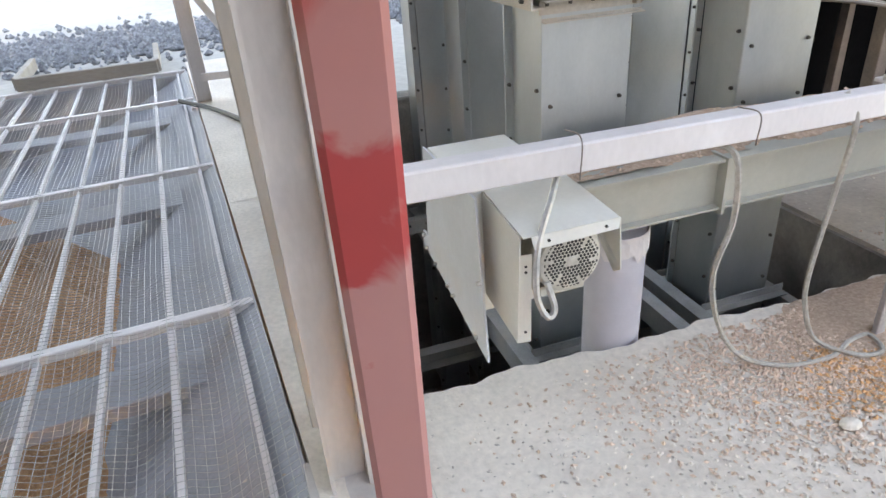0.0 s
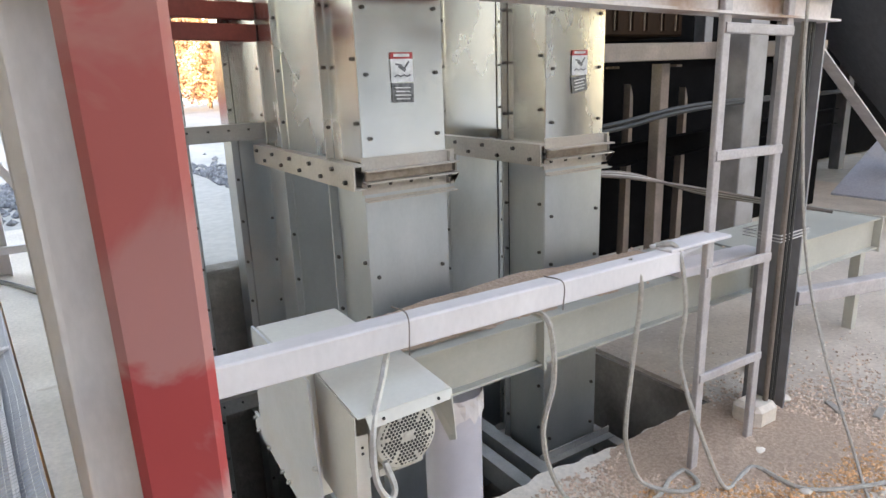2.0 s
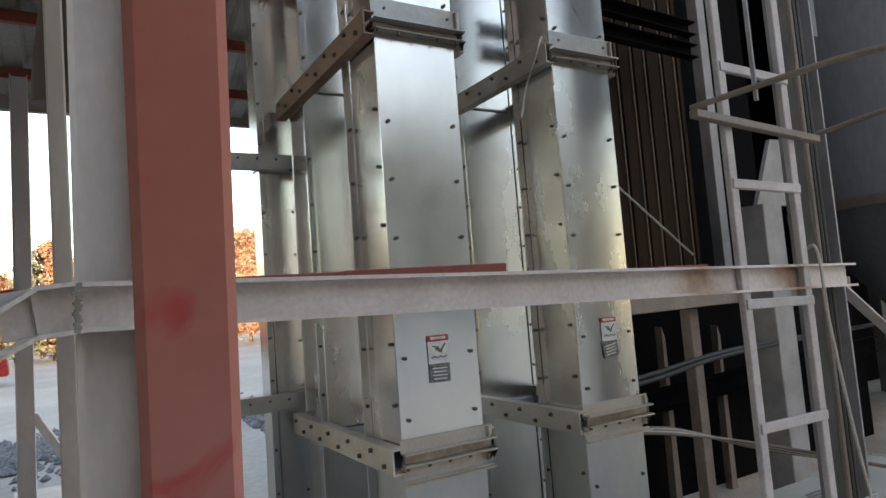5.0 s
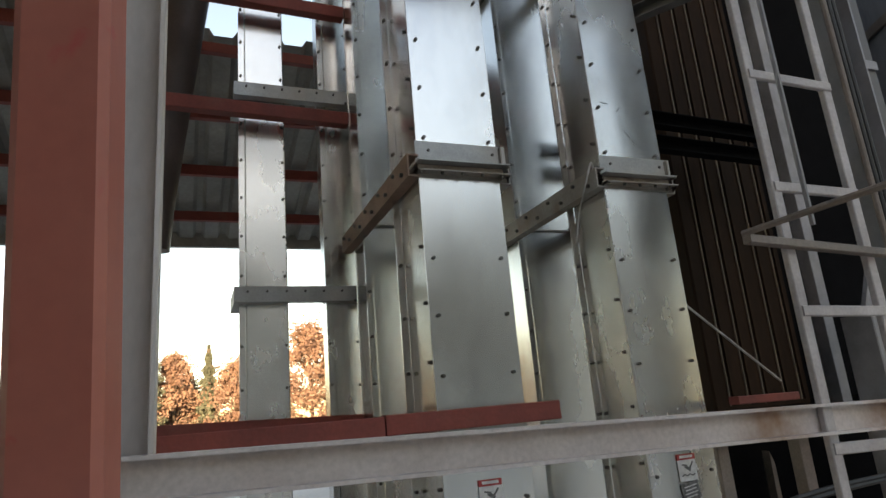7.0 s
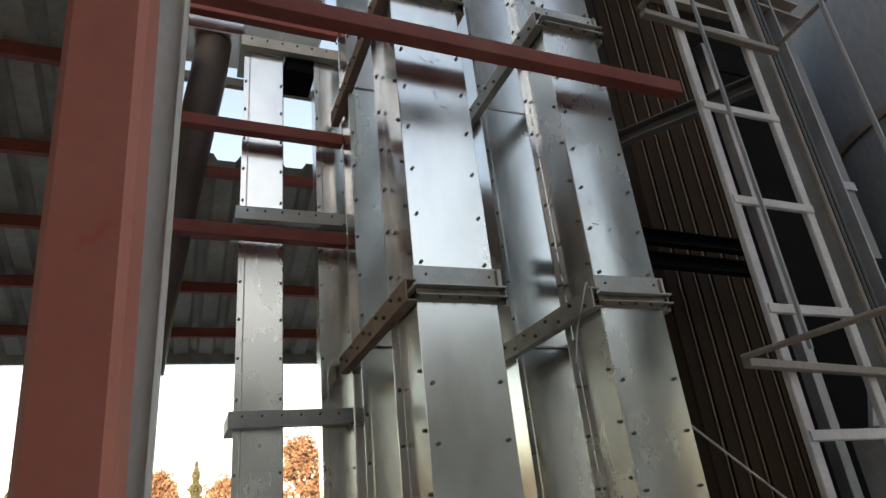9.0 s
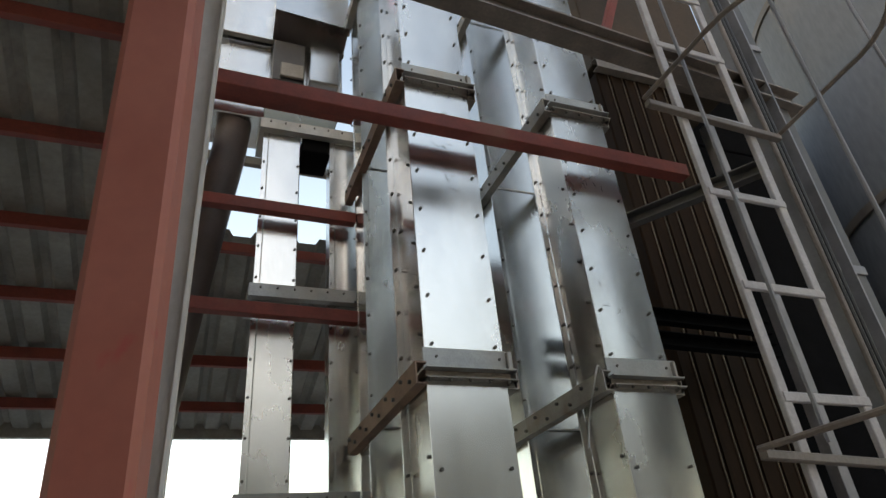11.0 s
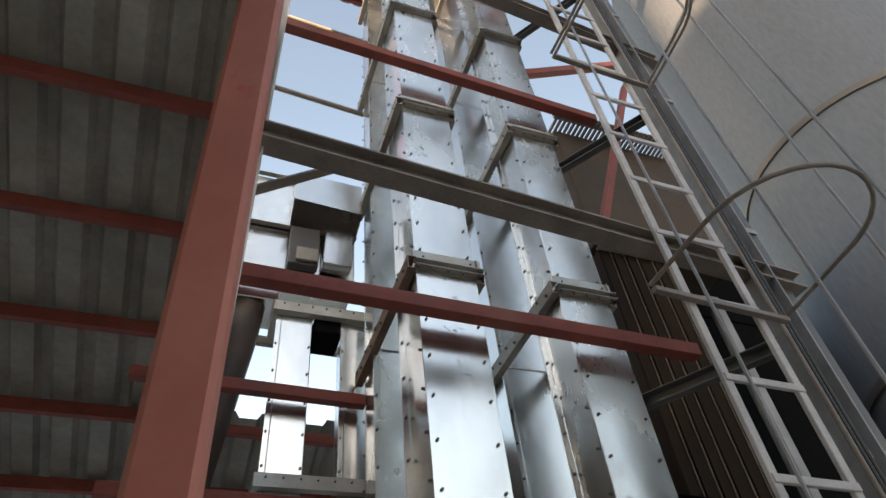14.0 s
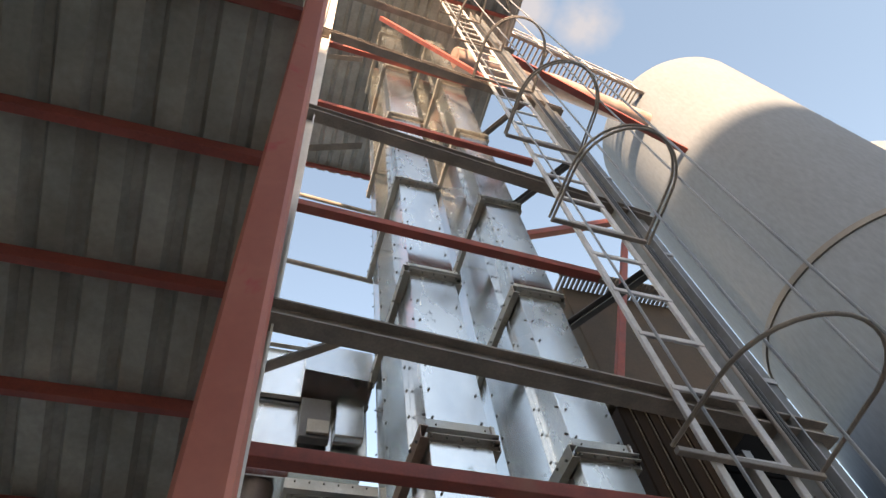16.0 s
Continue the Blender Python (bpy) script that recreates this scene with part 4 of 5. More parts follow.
# ---- brown dryer ----
def dryer():
    d = thing("grain_dryer", "dark brown panelled grain dryer tower with pale seams", "dryer")
    bm = bmesh.new()
    span(bm, 2.95, 3.66, 2.75, 5.0, 1.62, 5.42, 0.01)
    part("body", bm, BROWN, d)
    # set-back side and head: shade is painted in as near black
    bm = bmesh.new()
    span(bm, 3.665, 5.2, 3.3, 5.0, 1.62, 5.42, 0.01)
    part("recess_wall", bm, DARK, d, "set-back side of the tower, its shade put into near-black colour")
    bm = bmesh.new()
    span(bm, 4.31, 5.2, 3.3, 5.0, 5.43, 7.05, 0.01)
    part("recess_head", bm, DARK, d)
    bm = bmesh.new()
    sweep(bm, rect(0.09, 0.09), (4.35, 3.1, 1.5), (4.35, 3.1, 5.45), (0, 1, 0))
    part("side_post", bm, MIDGREY, d)
    bm = bmesh.new()
    span(bm, 2.95, 4.3, 2.75, 5.0, 5.5, 7.1, 0.01)
    part("head", bm, BROWNPALE, d, "plain lighter brown upper panel")
    bm = bmesh.new()
    sweep(bm, csec(0.07, 0.1), (4.32, 2.72, 5.46), (2.93, 2.72, 5.46))
    part("belt_channel", bm, GREYBEAM, d)
    x = 3.05
    for step in (0.0, 0.13, 0.12, 0.15, 0.13):
        x += step
        bm = bmesh.new()
        span(bm, x, x + 0.004, 2.741, 2.75, 1.65, 5.4)
        part("seam", bm, STREAK, d)
        bm = bmesh.new()
        span(bm, x + 0.02, x + 0.05, 2.736, 2.75, 1.65, 5.4, 0.003)
        part("rib", bm, BROWN, d)
    for x in (3.0, 3.6, 4.3, 5.1):
        for y in (2.85, 3.9, 4.9):
            bm = bmesh.new()
            sweep(bm, rect(0.08, 0.08), (x, y, 0), (x, y, 1.46), (0, 1, 0))
            part("leg", bm, GREYBEAM, d)
    return d


dryer()


# ---- intake hopper under the grating ----
def hopper():
    h = thing("intake_hopper", "blue grey sheet steel intake hopper holding brown grain", "hopper", kind="structure")
    M = Matrix.Translation((0.02, 1.4, 0)) @ Matrix.Rotation(radians(4.2), 4, "Z") @ Matrix.Translation((0, -1.4, 0))
    h.matrix_world = M
    bm = bmesh.new()
    a = [bm.verts.new(p) for p in ((0.07, -1.5, 0.02), (0.07, 7.7, 0.02), (-0.9, 7.7, -0.47), (-0.9, -1.5, -0.47), (-3.4, 7.7, -1.0), (-3.4, -1.5, -1.0))]
    bm.faces.new((a[0], a[1], a[2], a[3]))
    bm.faces.new((a[3], a[2], a[4], a[5]))
    w = [bm.verts.new(p) for p in ((-3.4, 7.7, 0.0), (-3.4, -1.5, 0.0))]
    bm.faces.new((a[4], w[0], w[1], a[5]))
    part("slope_plate", bm, HOPPERBLUE, h)
    bm = bmesh.new()
    span(bm, -3.4, 0.1, 7.62, 7.7, -1.0, -0.02)
    part("end_plate", bm, HOPPERBLUE, h)
    for y in (2.28, 4.14, 6.1):
        bm = bmesh.new()
        span(bm, -3.3, -0.02, y - 0.12, y + 0.12, -0.16, -0.1, 0.004)
        part("cross_plate", bm, HOPPERBLUE, h, "flat grey cross plate")
    bm = bmesh.new()
    n, m = 34, 60
    g = [[bm.verts.new((-0.55 - 2.8 * i / n + 0.02 * math.sin(3 * j), -1.4 + (5.2 + 1.1 * min(1, i / 10)) * j / m, -0.305 + 0.1 * (1 - math.exp(-6.0 * i / n)) + 0.02 * noise.noise(Vector((i * 0.4, j * 0.4, 0))))) for j in range(m + 1)] for i in range(n + 1)]
    for i in range(n):
        for j in range(m):
            bm.faces.new((g[i][j], g[i + 1][j], g[i + 1][j + 1], g[i][j + 1]))
    gr = part("grain_heap", bm, GRAINBROWN, h, "heap of brown grain")
    gr["kind"] = "stuff"


HOPPERBLUE = material("blue_grey_plate", (0.36, 0.37, 0.41), 0.5, 0.2, alt=(0.29, 0.3, 0.33), scale=2, fine=60, bump=0.08, dust=(0.4, 0.37, 0.33), dust_at=(0.55, 0.8))
GRAINBROWN = material("brown_grain", (0.56, 0.31, 0.17), 0.8, 0.0, alt=(0.42, 0.22, 0.12), scale=60, fine=160, bump=0.9, bump_d=0.01)
hopper()


# ---- scattered grain, debris, gravel ----
def scatter(name, mat, spots, size, seed, label, cat, flat=0.6, stone=False):
    """Many small lumps, each a squashed octahedron, as one mesh. spots: (x, y, z, spread x, spread y, count)."""
    rng = random.Random(seed)
    verts, faces = [], []
    for x, y, z, sx, sy, n in spots:
        for i in range(n):
            cx, cy = x + rng.gauss(0, sx), y + rng.gauss(0, sy)
            if PX0 < cx < PX1 and cy > PY0 - 0.06 and z < 0.3:
                continue
            s = size * rng.uniform(0.6, 1.5)
            a = rng.uniform(0, 6.28)
            ca, sa = math.cos(a), math.sin(a)
            k = len(verts)
            for lx, ly, lz in ((1, 0, 0), (0, 0.65, 0), (-1, 0, 0), (0, -0.65, 0), (0.1, 0.1, flat), (0, 0, -flat)):
                j = rng.uniform(0.8, 1.2) if stone else 1
                verts.append((cx + s * j * (lx * ca - ly * sa), cy + s * j * (lx * sa + ly * ca), z + s * flat * 0.5 + s * lz * j))
            faces += [(k, k + 1, k + 4), (k + 1, k + 2, k + 4), (k + 2, k + 3, k + 4), (k + 3, k, k + 4), (k + 1, k, k + 5), (k + 2, k + 1, k + 5), (k + 3, k + 2, k + 5), (k, k + 3, k + 5)]
    me = bpy.data.meshes.new(name)
    me.from_pydata(verts, [], faces)
    me.materials.append(mat)
    return tagged(new(name, me), label, cat, kind="stuff")


scatter("spilled_grain", GRAINLOOSE, [(2.15, 1.4, 0.0, 0.3, 0.16, 4200), (1.9, 1.25, 0.0, 0.35, 0.22, 3000), (2.6, 1.0, 0.0, 0.4, 0.3, 2200), (1.5, 1.35, 0, 0.4, 0.15, 900), (2.5, 1.15, 0.0, 0.45, 0.22, 4200), (1.75, 1.3, 0.0, 0.3, 0.14, 1800)], 0.008, 3, "pale brown grain spilled round the ladder foot", "grain")
scatter("corn_kernels", CORN, [(1.95, 1.12, 0.003, 0.12, 0.07, 520), (2.05, 0.98, 0.003, 0.1, 0.05, 420), (2.42, 0.98, 0.003, 0.15, 0.07, 520), (1.72, 1.15, 0.003, 0.12, 0.06, 160), (1.75, 1.3, 0.003, 0.06, 0.03, 120)], 0.008, 4, "orange corn kernels lying on the floor", "grain")
scatter("conveyor_grain", GRAINLOOSE, [(1.0 + 0.11 * i, 1.80 + 0.02 * math.sin(i), 0.637, 0.09, 0.05, 420) for i in range(14)], 0.008, 5, "grain spilled along the conveyor lid", "grain")
scatter("floor_debris", CHIPS, [(1.2, 1.2, 0.0, 0.5, 0.3, 900), (1.9, 0.8, 0.0, 0.6, 0.4, 1300), (1.6, 1.2, 0.0, 0.35, 0.25, 1000), (2.6, 1.0, 0, 0.5, 0.4, 1500), (3.2, 1.1, 0, 0.6, 0.5, 1200)], 0.006, 6, "small crumbs of concrete on the floor", "debris", 0.5, True)
scatter("yard_gravel", GRAVEL, [(-3.5, 10.6, -0.03, 3.6, 0.9, 5200), (3, 10.8, -0.03, 2.5, 0.9, 2200)], 0.055, 7, "loose blue grey gravel along the yard", "gravel", 0.7, True)


def heap(name, x0, x1, y0, y1, height, mat, label, nx=70, ny=26):
    bm = bmesh.new()
    g = []
    for i in range(nx + 1):
        row = []
        for j in range(ny + 1):
            x, y = x0 + (x1 - x0) * i / nx, y0 + (y1 - y0) * j / ny
            row.append(bm.verts.new((x, y, height(x, y) + 0.006 * noise.noise(Vector((x * 60, y * 60, 0))))))
        g.append(row)
    for i in range(nx):
        for j in range(ny):
            bm.faces.new((g[i][j], g[i + 1][j], g[i + 1][j + 1], g[i][j + 1]))
    single(name, bm, mat, label, "grain", kind="stuff", smooth=True)


heap("grain_layer", 0.95, 2.35, 1.63, 1.92, lambda x, y: 0.634 + 0.05 * max(0, min(1, (y - 1.64) * 5)) * max(0.1, 1 - abs(x - 1.7) * 0.9) + 0.014 * noise.noise(Vector((x * 5, y * 9, 1))), GRAIN, "layer of pinkish grain along the conveyor lid")
heap("grain_mound", 1.45, 3.3, 0.7, 1.6, lambda x, y: -0.008 + 0.032 * math.exp(-((x - 2.2) / 0.4) ** 2 - ((y - 1.42) / 0.2) ** 2) + 0.016 * math.exp(-((x - 2.5) / 0.6) ** 2 - ((y - 1.1) / 0.25) ** 2) + 0.006 * noise.noise(Vector((x * 7, y * 7, 2))), GRAIN, "low mound of spilled grain at the ladder foot", 110, 60)


def stone(x, y, r, seed):
    rng = random.Random(seed)
    bm = bmesh.new()
    bmesh.ops.create_icosphere(bm, subdivisions=2, radius=r)
    for v in bm.verts:
        v.co = Vector((v.co.x * 1.3 * rng.uniform(0.92, 1.08), v.co.y * rng.uniform(0.9, 1.1), v.co.z * 0.5)) + Vector((x, y, r * 0.42))
    single("stone", bm, CONCRETE, "small rounded dusty stone on the floor", "stone", "loose stones", smooth=True)


for q in ((1.57, 1.04, 0.026, 1), (2.2, 1.02, 0.02, 2), (2.75, 1.42, 0.03, 3), (2.3, 1.25, 0.022, 4)):
    stone(*q)
for q in ((1.86, 0.83, 0.3), (2.85, 1.25, 1.0), (2.95, 1.12, 0.2)):
    bm = bmesh.new()
    box(bm, (q[0], q[1], 0.008), (0.1, 0.03, 0.014), Matrix.Rotation(q[2], 3, "Z"), 0.002)
    single("wood_chip", bm, WOOD, "pale wood splinter lying on the floor", "debris", "loose splinters")


# ---- ropes and cables ----
def rope(name, pts, r, mat, label, cat, k=6, n=8):
    bm = bmesh.new()
    tube(bm, smooth_line(pts, n), r, k)
    return single(name, bm, mat, label, cat, smooth=True)


rope("rope", [(1.2, 1.30, 0.83), (1.21, 1.235, 0.80), (1.25, 1.26, 0.62), (1.23, 1.28, 0.45), (1.33, 1.33, 0.22), (1.47, 1.36, 0.05), (1.6, 1.31, 0.012), (1.76, 1.29, 0.012), (1.88, 1.33, 0.012), (1.96, 1.33, 0.014), (1.93, 1.25, 0.014), (1.84, 1.26, 0.016), (1.74, 1.34, 0.05), (1.66, 1.34, 0.2), (1.62, 1.32, 0.34), (1.62, 1.30, 0.6), (1.59, 1.26, 0.82), (1.57, 1.29, 0.9)], 0.008, ROPE, "grey rope hung over the rail and lying on the floor", "rope")
rope("rope", [(1.72, 1.32, 0.91), (1.76, 1.27, 0.90), (1.79, 1.25, 0.72), (1.8, 1.26, 0.5), (1.9, 1.22, 0.2), (1.98, 1.18, 0.02), (2.12, 1.2, 0.012), (2.19, 1.19, 0.012), (2.2, 1.03, 0.012), (2.37, 0.92, 0.012), (2.55, 0.87, 0.012), (2.8, 0.9, 0.012)], 0.008, ROPE, "grey rope slung over the rail beside the ladder", "rope")
rope("rope", [(2.42, 1.36, 1.72), (2.37, 1.29, 1.70), (2.38, 1.28, 1.4), (2.44, 1.24, 0.8), (2.47, 1.14, 0.4), (2.45, 1.0, 0.1), (2.4, 0.93, 0.012), (2.3, 0.86, 0.012)], 0.006, ROPE, "thin pale rope hanging from the steel beam", "rope")
rope("motor_cable", [(0.79, 1.33, 0.84), (0.72, 1.235, 0.80), (0.665, 1.185, 0.72), (0.66, 1.18, 0.60), (0.68, 1.165, 0.545), (0.70, 1.17, 0.56), (0.69, 1.19, 0.62)], 0.008, WIRE, "pale grey motor supply cable", "cable")
for i in range(5):
    o = 0.014 * i
    rope("cable_run", [(2.2, 2.32 + o, 0.97 - o * 0.5), (2.6, 2.2 + o, 0.92 + o * 0.4), (3.0, 2.0 + o, 0.83 - o * 0.4), (3.15, 1.5 + o, 0.78)], 0.008, ROPE if i % 2 else GREYBEAM, "dusty bundled cable crossing to the column", "cable")
for i in range(2):
    rope("black_cable", [(2.2, 2.6, 1.05 + 0.03 * i), (2.9, 2.55, 1.12 + 0.03 * i), (3.6, 2.5, 1.2 + 0.02 * i), (5.5, 2.6, 1.22)], 0.014, RUBBER, "thick black cable behind the elevators", "cable")
rope("tie_wire", [(1.256, 1.235, 0.83), (1.256, 1.235, 0.905), (1.256, 1.31, 0.905)], 0.0018, GREYBEAM, "thin wire tie wound round the rail", "wire")
rope("tie_wire", [(0.79, 1.235, 0.83), (0.79, 1.235, 0.925), (0.79, 1.31, 0.925)], 0.0018, GREYBEAM, "thin wire tie wound round the rail", "wire")
rope("grating_cable", [(-0.38, 6.05, 0.06), (-0.1, 5.6, 0.05), (0.1, 5.1, 0.06), (0.17, 4.85, 0.05)], 0.02, RUBBER, "dark hose lying across the grating edge", "hose")
rope("stay_wire", [(2.2, 2.15, 2.2), (2.5, 1.9, 1.75)], 0.005, ROPE, "thin slack stay wire", "wire")
rope("hanging_wire", [(1.85, 2.02, 2.62), (1.8, 1.96, 2.66), (1.77, 1.97, 2.58), (1.78, 2.06, 2.48), (1.76, 2.08, 2.36)], 0.004, WIRE, "loop of thin wire tied to the channel", "wire")
for z in (0.775, 0.787, 0.8):
    bm = bmesh.new()
    tube(bm, [(2.5, 1.365, z), (2.5, 1.52, z + 0.004), (2.7, 1.52, z), (2.7, 1.365, z + 0.003)], 0.003, 5, True)
    single("tie_wire", bm, WIRE, "thin wire wound round the grey column", "wire", "column ties")
for i in range(3):
    bm = bmesh.new()
    tube(bm, [(2.52 + 0.025 * i, 1.37, 0.0), (2.52 + 0.025 * i, 1.37, 13.5)], 0.011, 8)
    single("conduit", bm, RUBBER if i else GREYBEAM, "dark cable conduit running up the column", "conduit", "column conduits", smooth=True)


bm = bmesh.new()
sweep(bm, csec(0.05, 0.12, 0.006), (2.765, 1.46, 2.6), (2.765, 1.46, 13.9), (1, 0, 0))
tray = single("cable_tray", bm, DARKGREY, "dark grey cable tray fixed beside the column", "cable tray")
for k in range(9):
    bm = bmesh.new()
    span(bm, 2.64, 2.83, 1.425, 1.432, 2.9 + 1.3 * k, 2.94 + 1.3 * k, 0.002)
    part("tray_clip", bm, MIDGREY, tray)


# ---- upper steel ----
def beam_of(name, sec, p0, p1, mat, label):
    return steel(name, sec, p0, p1, mat, label, "beam")


beam_of("red_beam", rect(0.07, 0.075, 0.003), (0.15, 1.88, 6.0), (2.55, 1.88, 5.83), RED, "red primed square tube beam")
beam_of("red_beam", rect(0.07, 0.075, 0.003), (0.15, 1.88, 8.3), (2.55, 1.88, 8.06), RED, "red primed square tube beam")
beam_of("red_beam", rect(0.07, 0.075, 0.003), (0.15, 1.88, 10.9), (2.6, 1.88, 10.7), RED, "red primed square tube beam")
beam_of("red_beam", rect(0.06, 0.06, 0.003), (0.22, 1.88, 1.71), (0.85, 1.88, 1.712), RED, "red primed flat tube on the frame")
beam_of("red_beam", rect(0.06, 0.06, 0.003), (0.855, 1.88, 1.715), (1.45, 1.88, 1.718), RED, "red primed flat tube on the frame")
beam_of("red_block", rect(0.05, 0.03, 0.003), (2.22, 1.88, 1.692), (2.53, 1.88, 1.69), RED, "short red primed steel block")
beam_of("steel_beam", isec(0.09, 0.1, 0.01), (0.1, 1.32, 6.38), (2.9, 1.44, 6.1), GREYBEAM, "grey brown painted steel cross beam")
beam_of("steel_beam", isec(0.09, 0.1, 0.01), (0.1, 1.32, 8.95), (2.9, 1.44, 8.7), GREYBEAM, "grey brown painted steel cross beam")
beam_of("steel_beam", isec(0.09, 0.1, 0.01), (0.1, 1.32, 11.8), (2.9, 1.44, 11.5), GREYBEAM, "grey brown painted steel cross beam")
for z in (3.76, 6.0, 8.5):
    beam_of("knee_brace", lsec(0.05, 0.05), (0.22, 1.48, z), (0.62, 1.5, z + 0.34), GREYBEAM, "short grey diagonal brace")
beam_of("red_brace", rect(0.06, 0.06, 0.003), (0.9, 1.5, 11.6), (2.6, 1.5, 8.9), RED, "long red diagonal brace")
beam_of("red_brace", rect(0.06, 0.06, 0.003), (2.64, 2.3, 5.1), (3.63, 2.3, 7.5), RED, "red diagonal brace before the dryer")
beam_of("red_tie", rect(0.07, 0.08, 0.003), (2.2, 2.4, 7.17), (3.85, 2.4, 8.24), RED, "red tie beam over the dryer roof")
for z in (3.46, 5.32, 7.2, 9.05):
    beam_of("steel_strut", csec(0.05, 0.07), (2.2, 2.05, z), (2.6, 1.46, z), DARKGREY, "dark grey strut tying the elevator to the column")
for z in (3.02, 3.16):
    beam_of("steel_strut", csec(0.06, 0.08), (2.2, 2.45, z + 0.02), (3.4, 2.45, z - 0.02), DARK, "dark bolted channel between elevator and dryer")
for z, y in ((7.2, 3.1), (8.65, 3.1)):
    beam_of("tie_rod", circ(0.025, 10), (-0.1, y, z + 0.04), (1.1, y, z - 0.1), GREYBEAM, "grey round tie rod")
for z, y in ((4.92, 3.9), (4.15, 3.9)):
    beam_of("tie_beam", rect(0.05, 0.07, 0.003), (0.0, y, z + 0.03), (1.4, y, z), RED if z < 4.5 else GREYBEAM, "thin steel tie beam behind the legs")
beam_of("foot_beam", rect(0.08, 0.1, 0.004), (2.3, 2.7, 1.52), (5.2, 2.7, 1.54), GREYBEAM, "grey brown steel beam along the dryer foot")

bm = bmesh.new()
rng = random.Random(21)
for k in range(14):
    box(bm, (0.143 + rng.uniform(-0.003, 0.003), 1.272, 1.625 + 0.006 * k), (0.012, 0.012, 0.008), Matrix.Rotation(rng.uniform(-0.5, 0.5), 3, "Y"), 0.002)
single("weld_bead", bm, FLANGE, "rough weld bead on the torn beam end", "weld", kind="stuff")
# stub of the beam past the column, bent over
bm = bmesh.new()
for w, zz in ((0.085, 0.04), (0.085, -0.04)):
    pts = [(0.14, 1.31, 1.665 + zz), (0.08, 1.30, 1.66 + zz), (0.03, 1.29, 1.63 + zz * 0.9), (0.0, 1.285, 1.58 + zz * 0.7)]
    for a, b in zip(pts, pts[1:]):
        sweep(bm, rect(w, 0.008, 0.001), a, b)
for a, b in ((0.14, 0.08), (0.08, 0.03)):
    sweep(bm, rect(0.006, 0.08, 0.001), (a, 1.31, 1.663), (b, 1.30, 1.655))
tagged(single("beam_stub", bm, BEAMPINK, "torn and bent end of the pale beam", "beam"), kind="structure")


# ---- drive outlet duct over the slim elevator ----
def duct():
    d = thing("transfer_duct", "galvanized horizontal transfer duct with inlet hood", "duct")
    bm = bmesh.new()
    span(bm, -1.2, 1.04, 3.14, 3.6, 5.42, 5.95, 0.006)
    part("upper_duct", bm, GALV, d)
    bm = bmesh.new()
    span(bm, -1.2, 1.04, 3.16, 3.6, 4.95, 5.40, 0.006)
    part("lower_duct", bm, GALV, d)
    bm = bmesh.new()
    vs = [bm.verts.new(p) for p in ((0.54, 3.14, 5.86), (1.03, 3.14, 5.86), (1.03, 2.9, 5.76), (0.53, 2.9, 5.78), (0.54, 3.14, 5.36), (1.03, 3.14, 5.36), (1.03, 2.88, 5.42), (0.53, 2.88, 5.46))]
    for f in ((0, 1, 2, 3), (3, 2, 6, 7), (0, 3, 7, 4), (1, 5, 6, 2), (0, 4, 5, 1)):
        bm.faces.new([vs[i] for i in f])
    part("hood", bm, GALV, d)
    # solid dark grey box: the recess's shade is put into its colour
    bm = bmesh.new()
    span(bm, 0.55, 0.76, 3.06, 3.135, 5.0, 5.37, 0.006)
    part("motor_cover", bm, DARKGREY, d, "dark box standing for the shaded motor recess under the hood")
    bm = bmesh.new()
    span(bm, 0.6, 0.75, 3.03, 3.055, 5.02, 5.14, 0.004)
    part("inner_plate", bm, FLANGE, d)
    bm = bmesh.new()
    span(bm, 0.79, 0.99, 3.03, 3.135, 5.02, 5.4, 0.006)
    part("side_cover", bm, GALV, d)
    for z in (5.97, 5.41, 4.93):
        bm = bmesh.new()
        sweep(bm, lsec(0.04, 0.04), (-1.2, 3.13, z - 0.02), (1.04, 3.13, z - 0.02))
        part("seam_angle", bm, FLANGE, d)
    bm = bmesh.new()
    span(bm, 0.1, 0.52, 3.08, 3.4, 4.66, 4.86, 0.006)
    part("outlet_box", bm, GALV, d)
    bm = bmesh.new()
    span(bm, 0.77, 0.95, 3.1, 3.35, 4.47, 4.6, 0.006)
    part("gear_box", bm, DARK, d)


duct()
bm = bmesh.new()
tube(bm, [(0.35, 3.2, 4.68), (0.33, 3.25, 4.45), (0.22, 3.4, 3.7), (0.12, 3.5, 2.95), (0.1, 3.52, 2.7)], 0.105, 24)
single("spout_pipe", bm, PIPEBROWN, "brown down spout pipe with pale top", "pipe", smooth=True)


# ---- canopy on top ----
def canopy():
    c = thing("top_canopy", "corrugated canopy roof over the elevator heads", "roof", kind="structure")
    zc = 14.0
    bm = bmesh.new()
    prev = None
    x = -0.4
    while x < 3.3:
        for dx, dz in ((0, 0), (0.13, 0), (0.16, 0.04), (0.2, 0.04)):
            q = [bm.verts.new((x + dx, y, zc + dz)) for y in (0.6, 5.1)]
            if prev:
                bm.faces.new((prev[0], q[0], q[1], prev[1]))
            prev = q
        x += 0.23
    part("corrugated_sheet", bm, ROOFSHEET, c)
    for y in (1.3, 2.6, 3.9, 5.0):
        bm = bmesh.new()
        sweep(bm, rect(0.06, 0.1, 0.003), (-0.4, y, zc - 0.06), (3.3, y, zc - 0.06))
        part("purlin", bm, RED, c)
    for x, y in ((-0.1, 4.9), (3.1, 4.9)):
        bm = bmesh.new()
        sweep(bm, rect(0.1, 0.1), (x, y, 6.0 if x < 0 else 7.1), (x, y, zc - 0.1), (0, 1, 0))
        part("post", bm, RED, c)


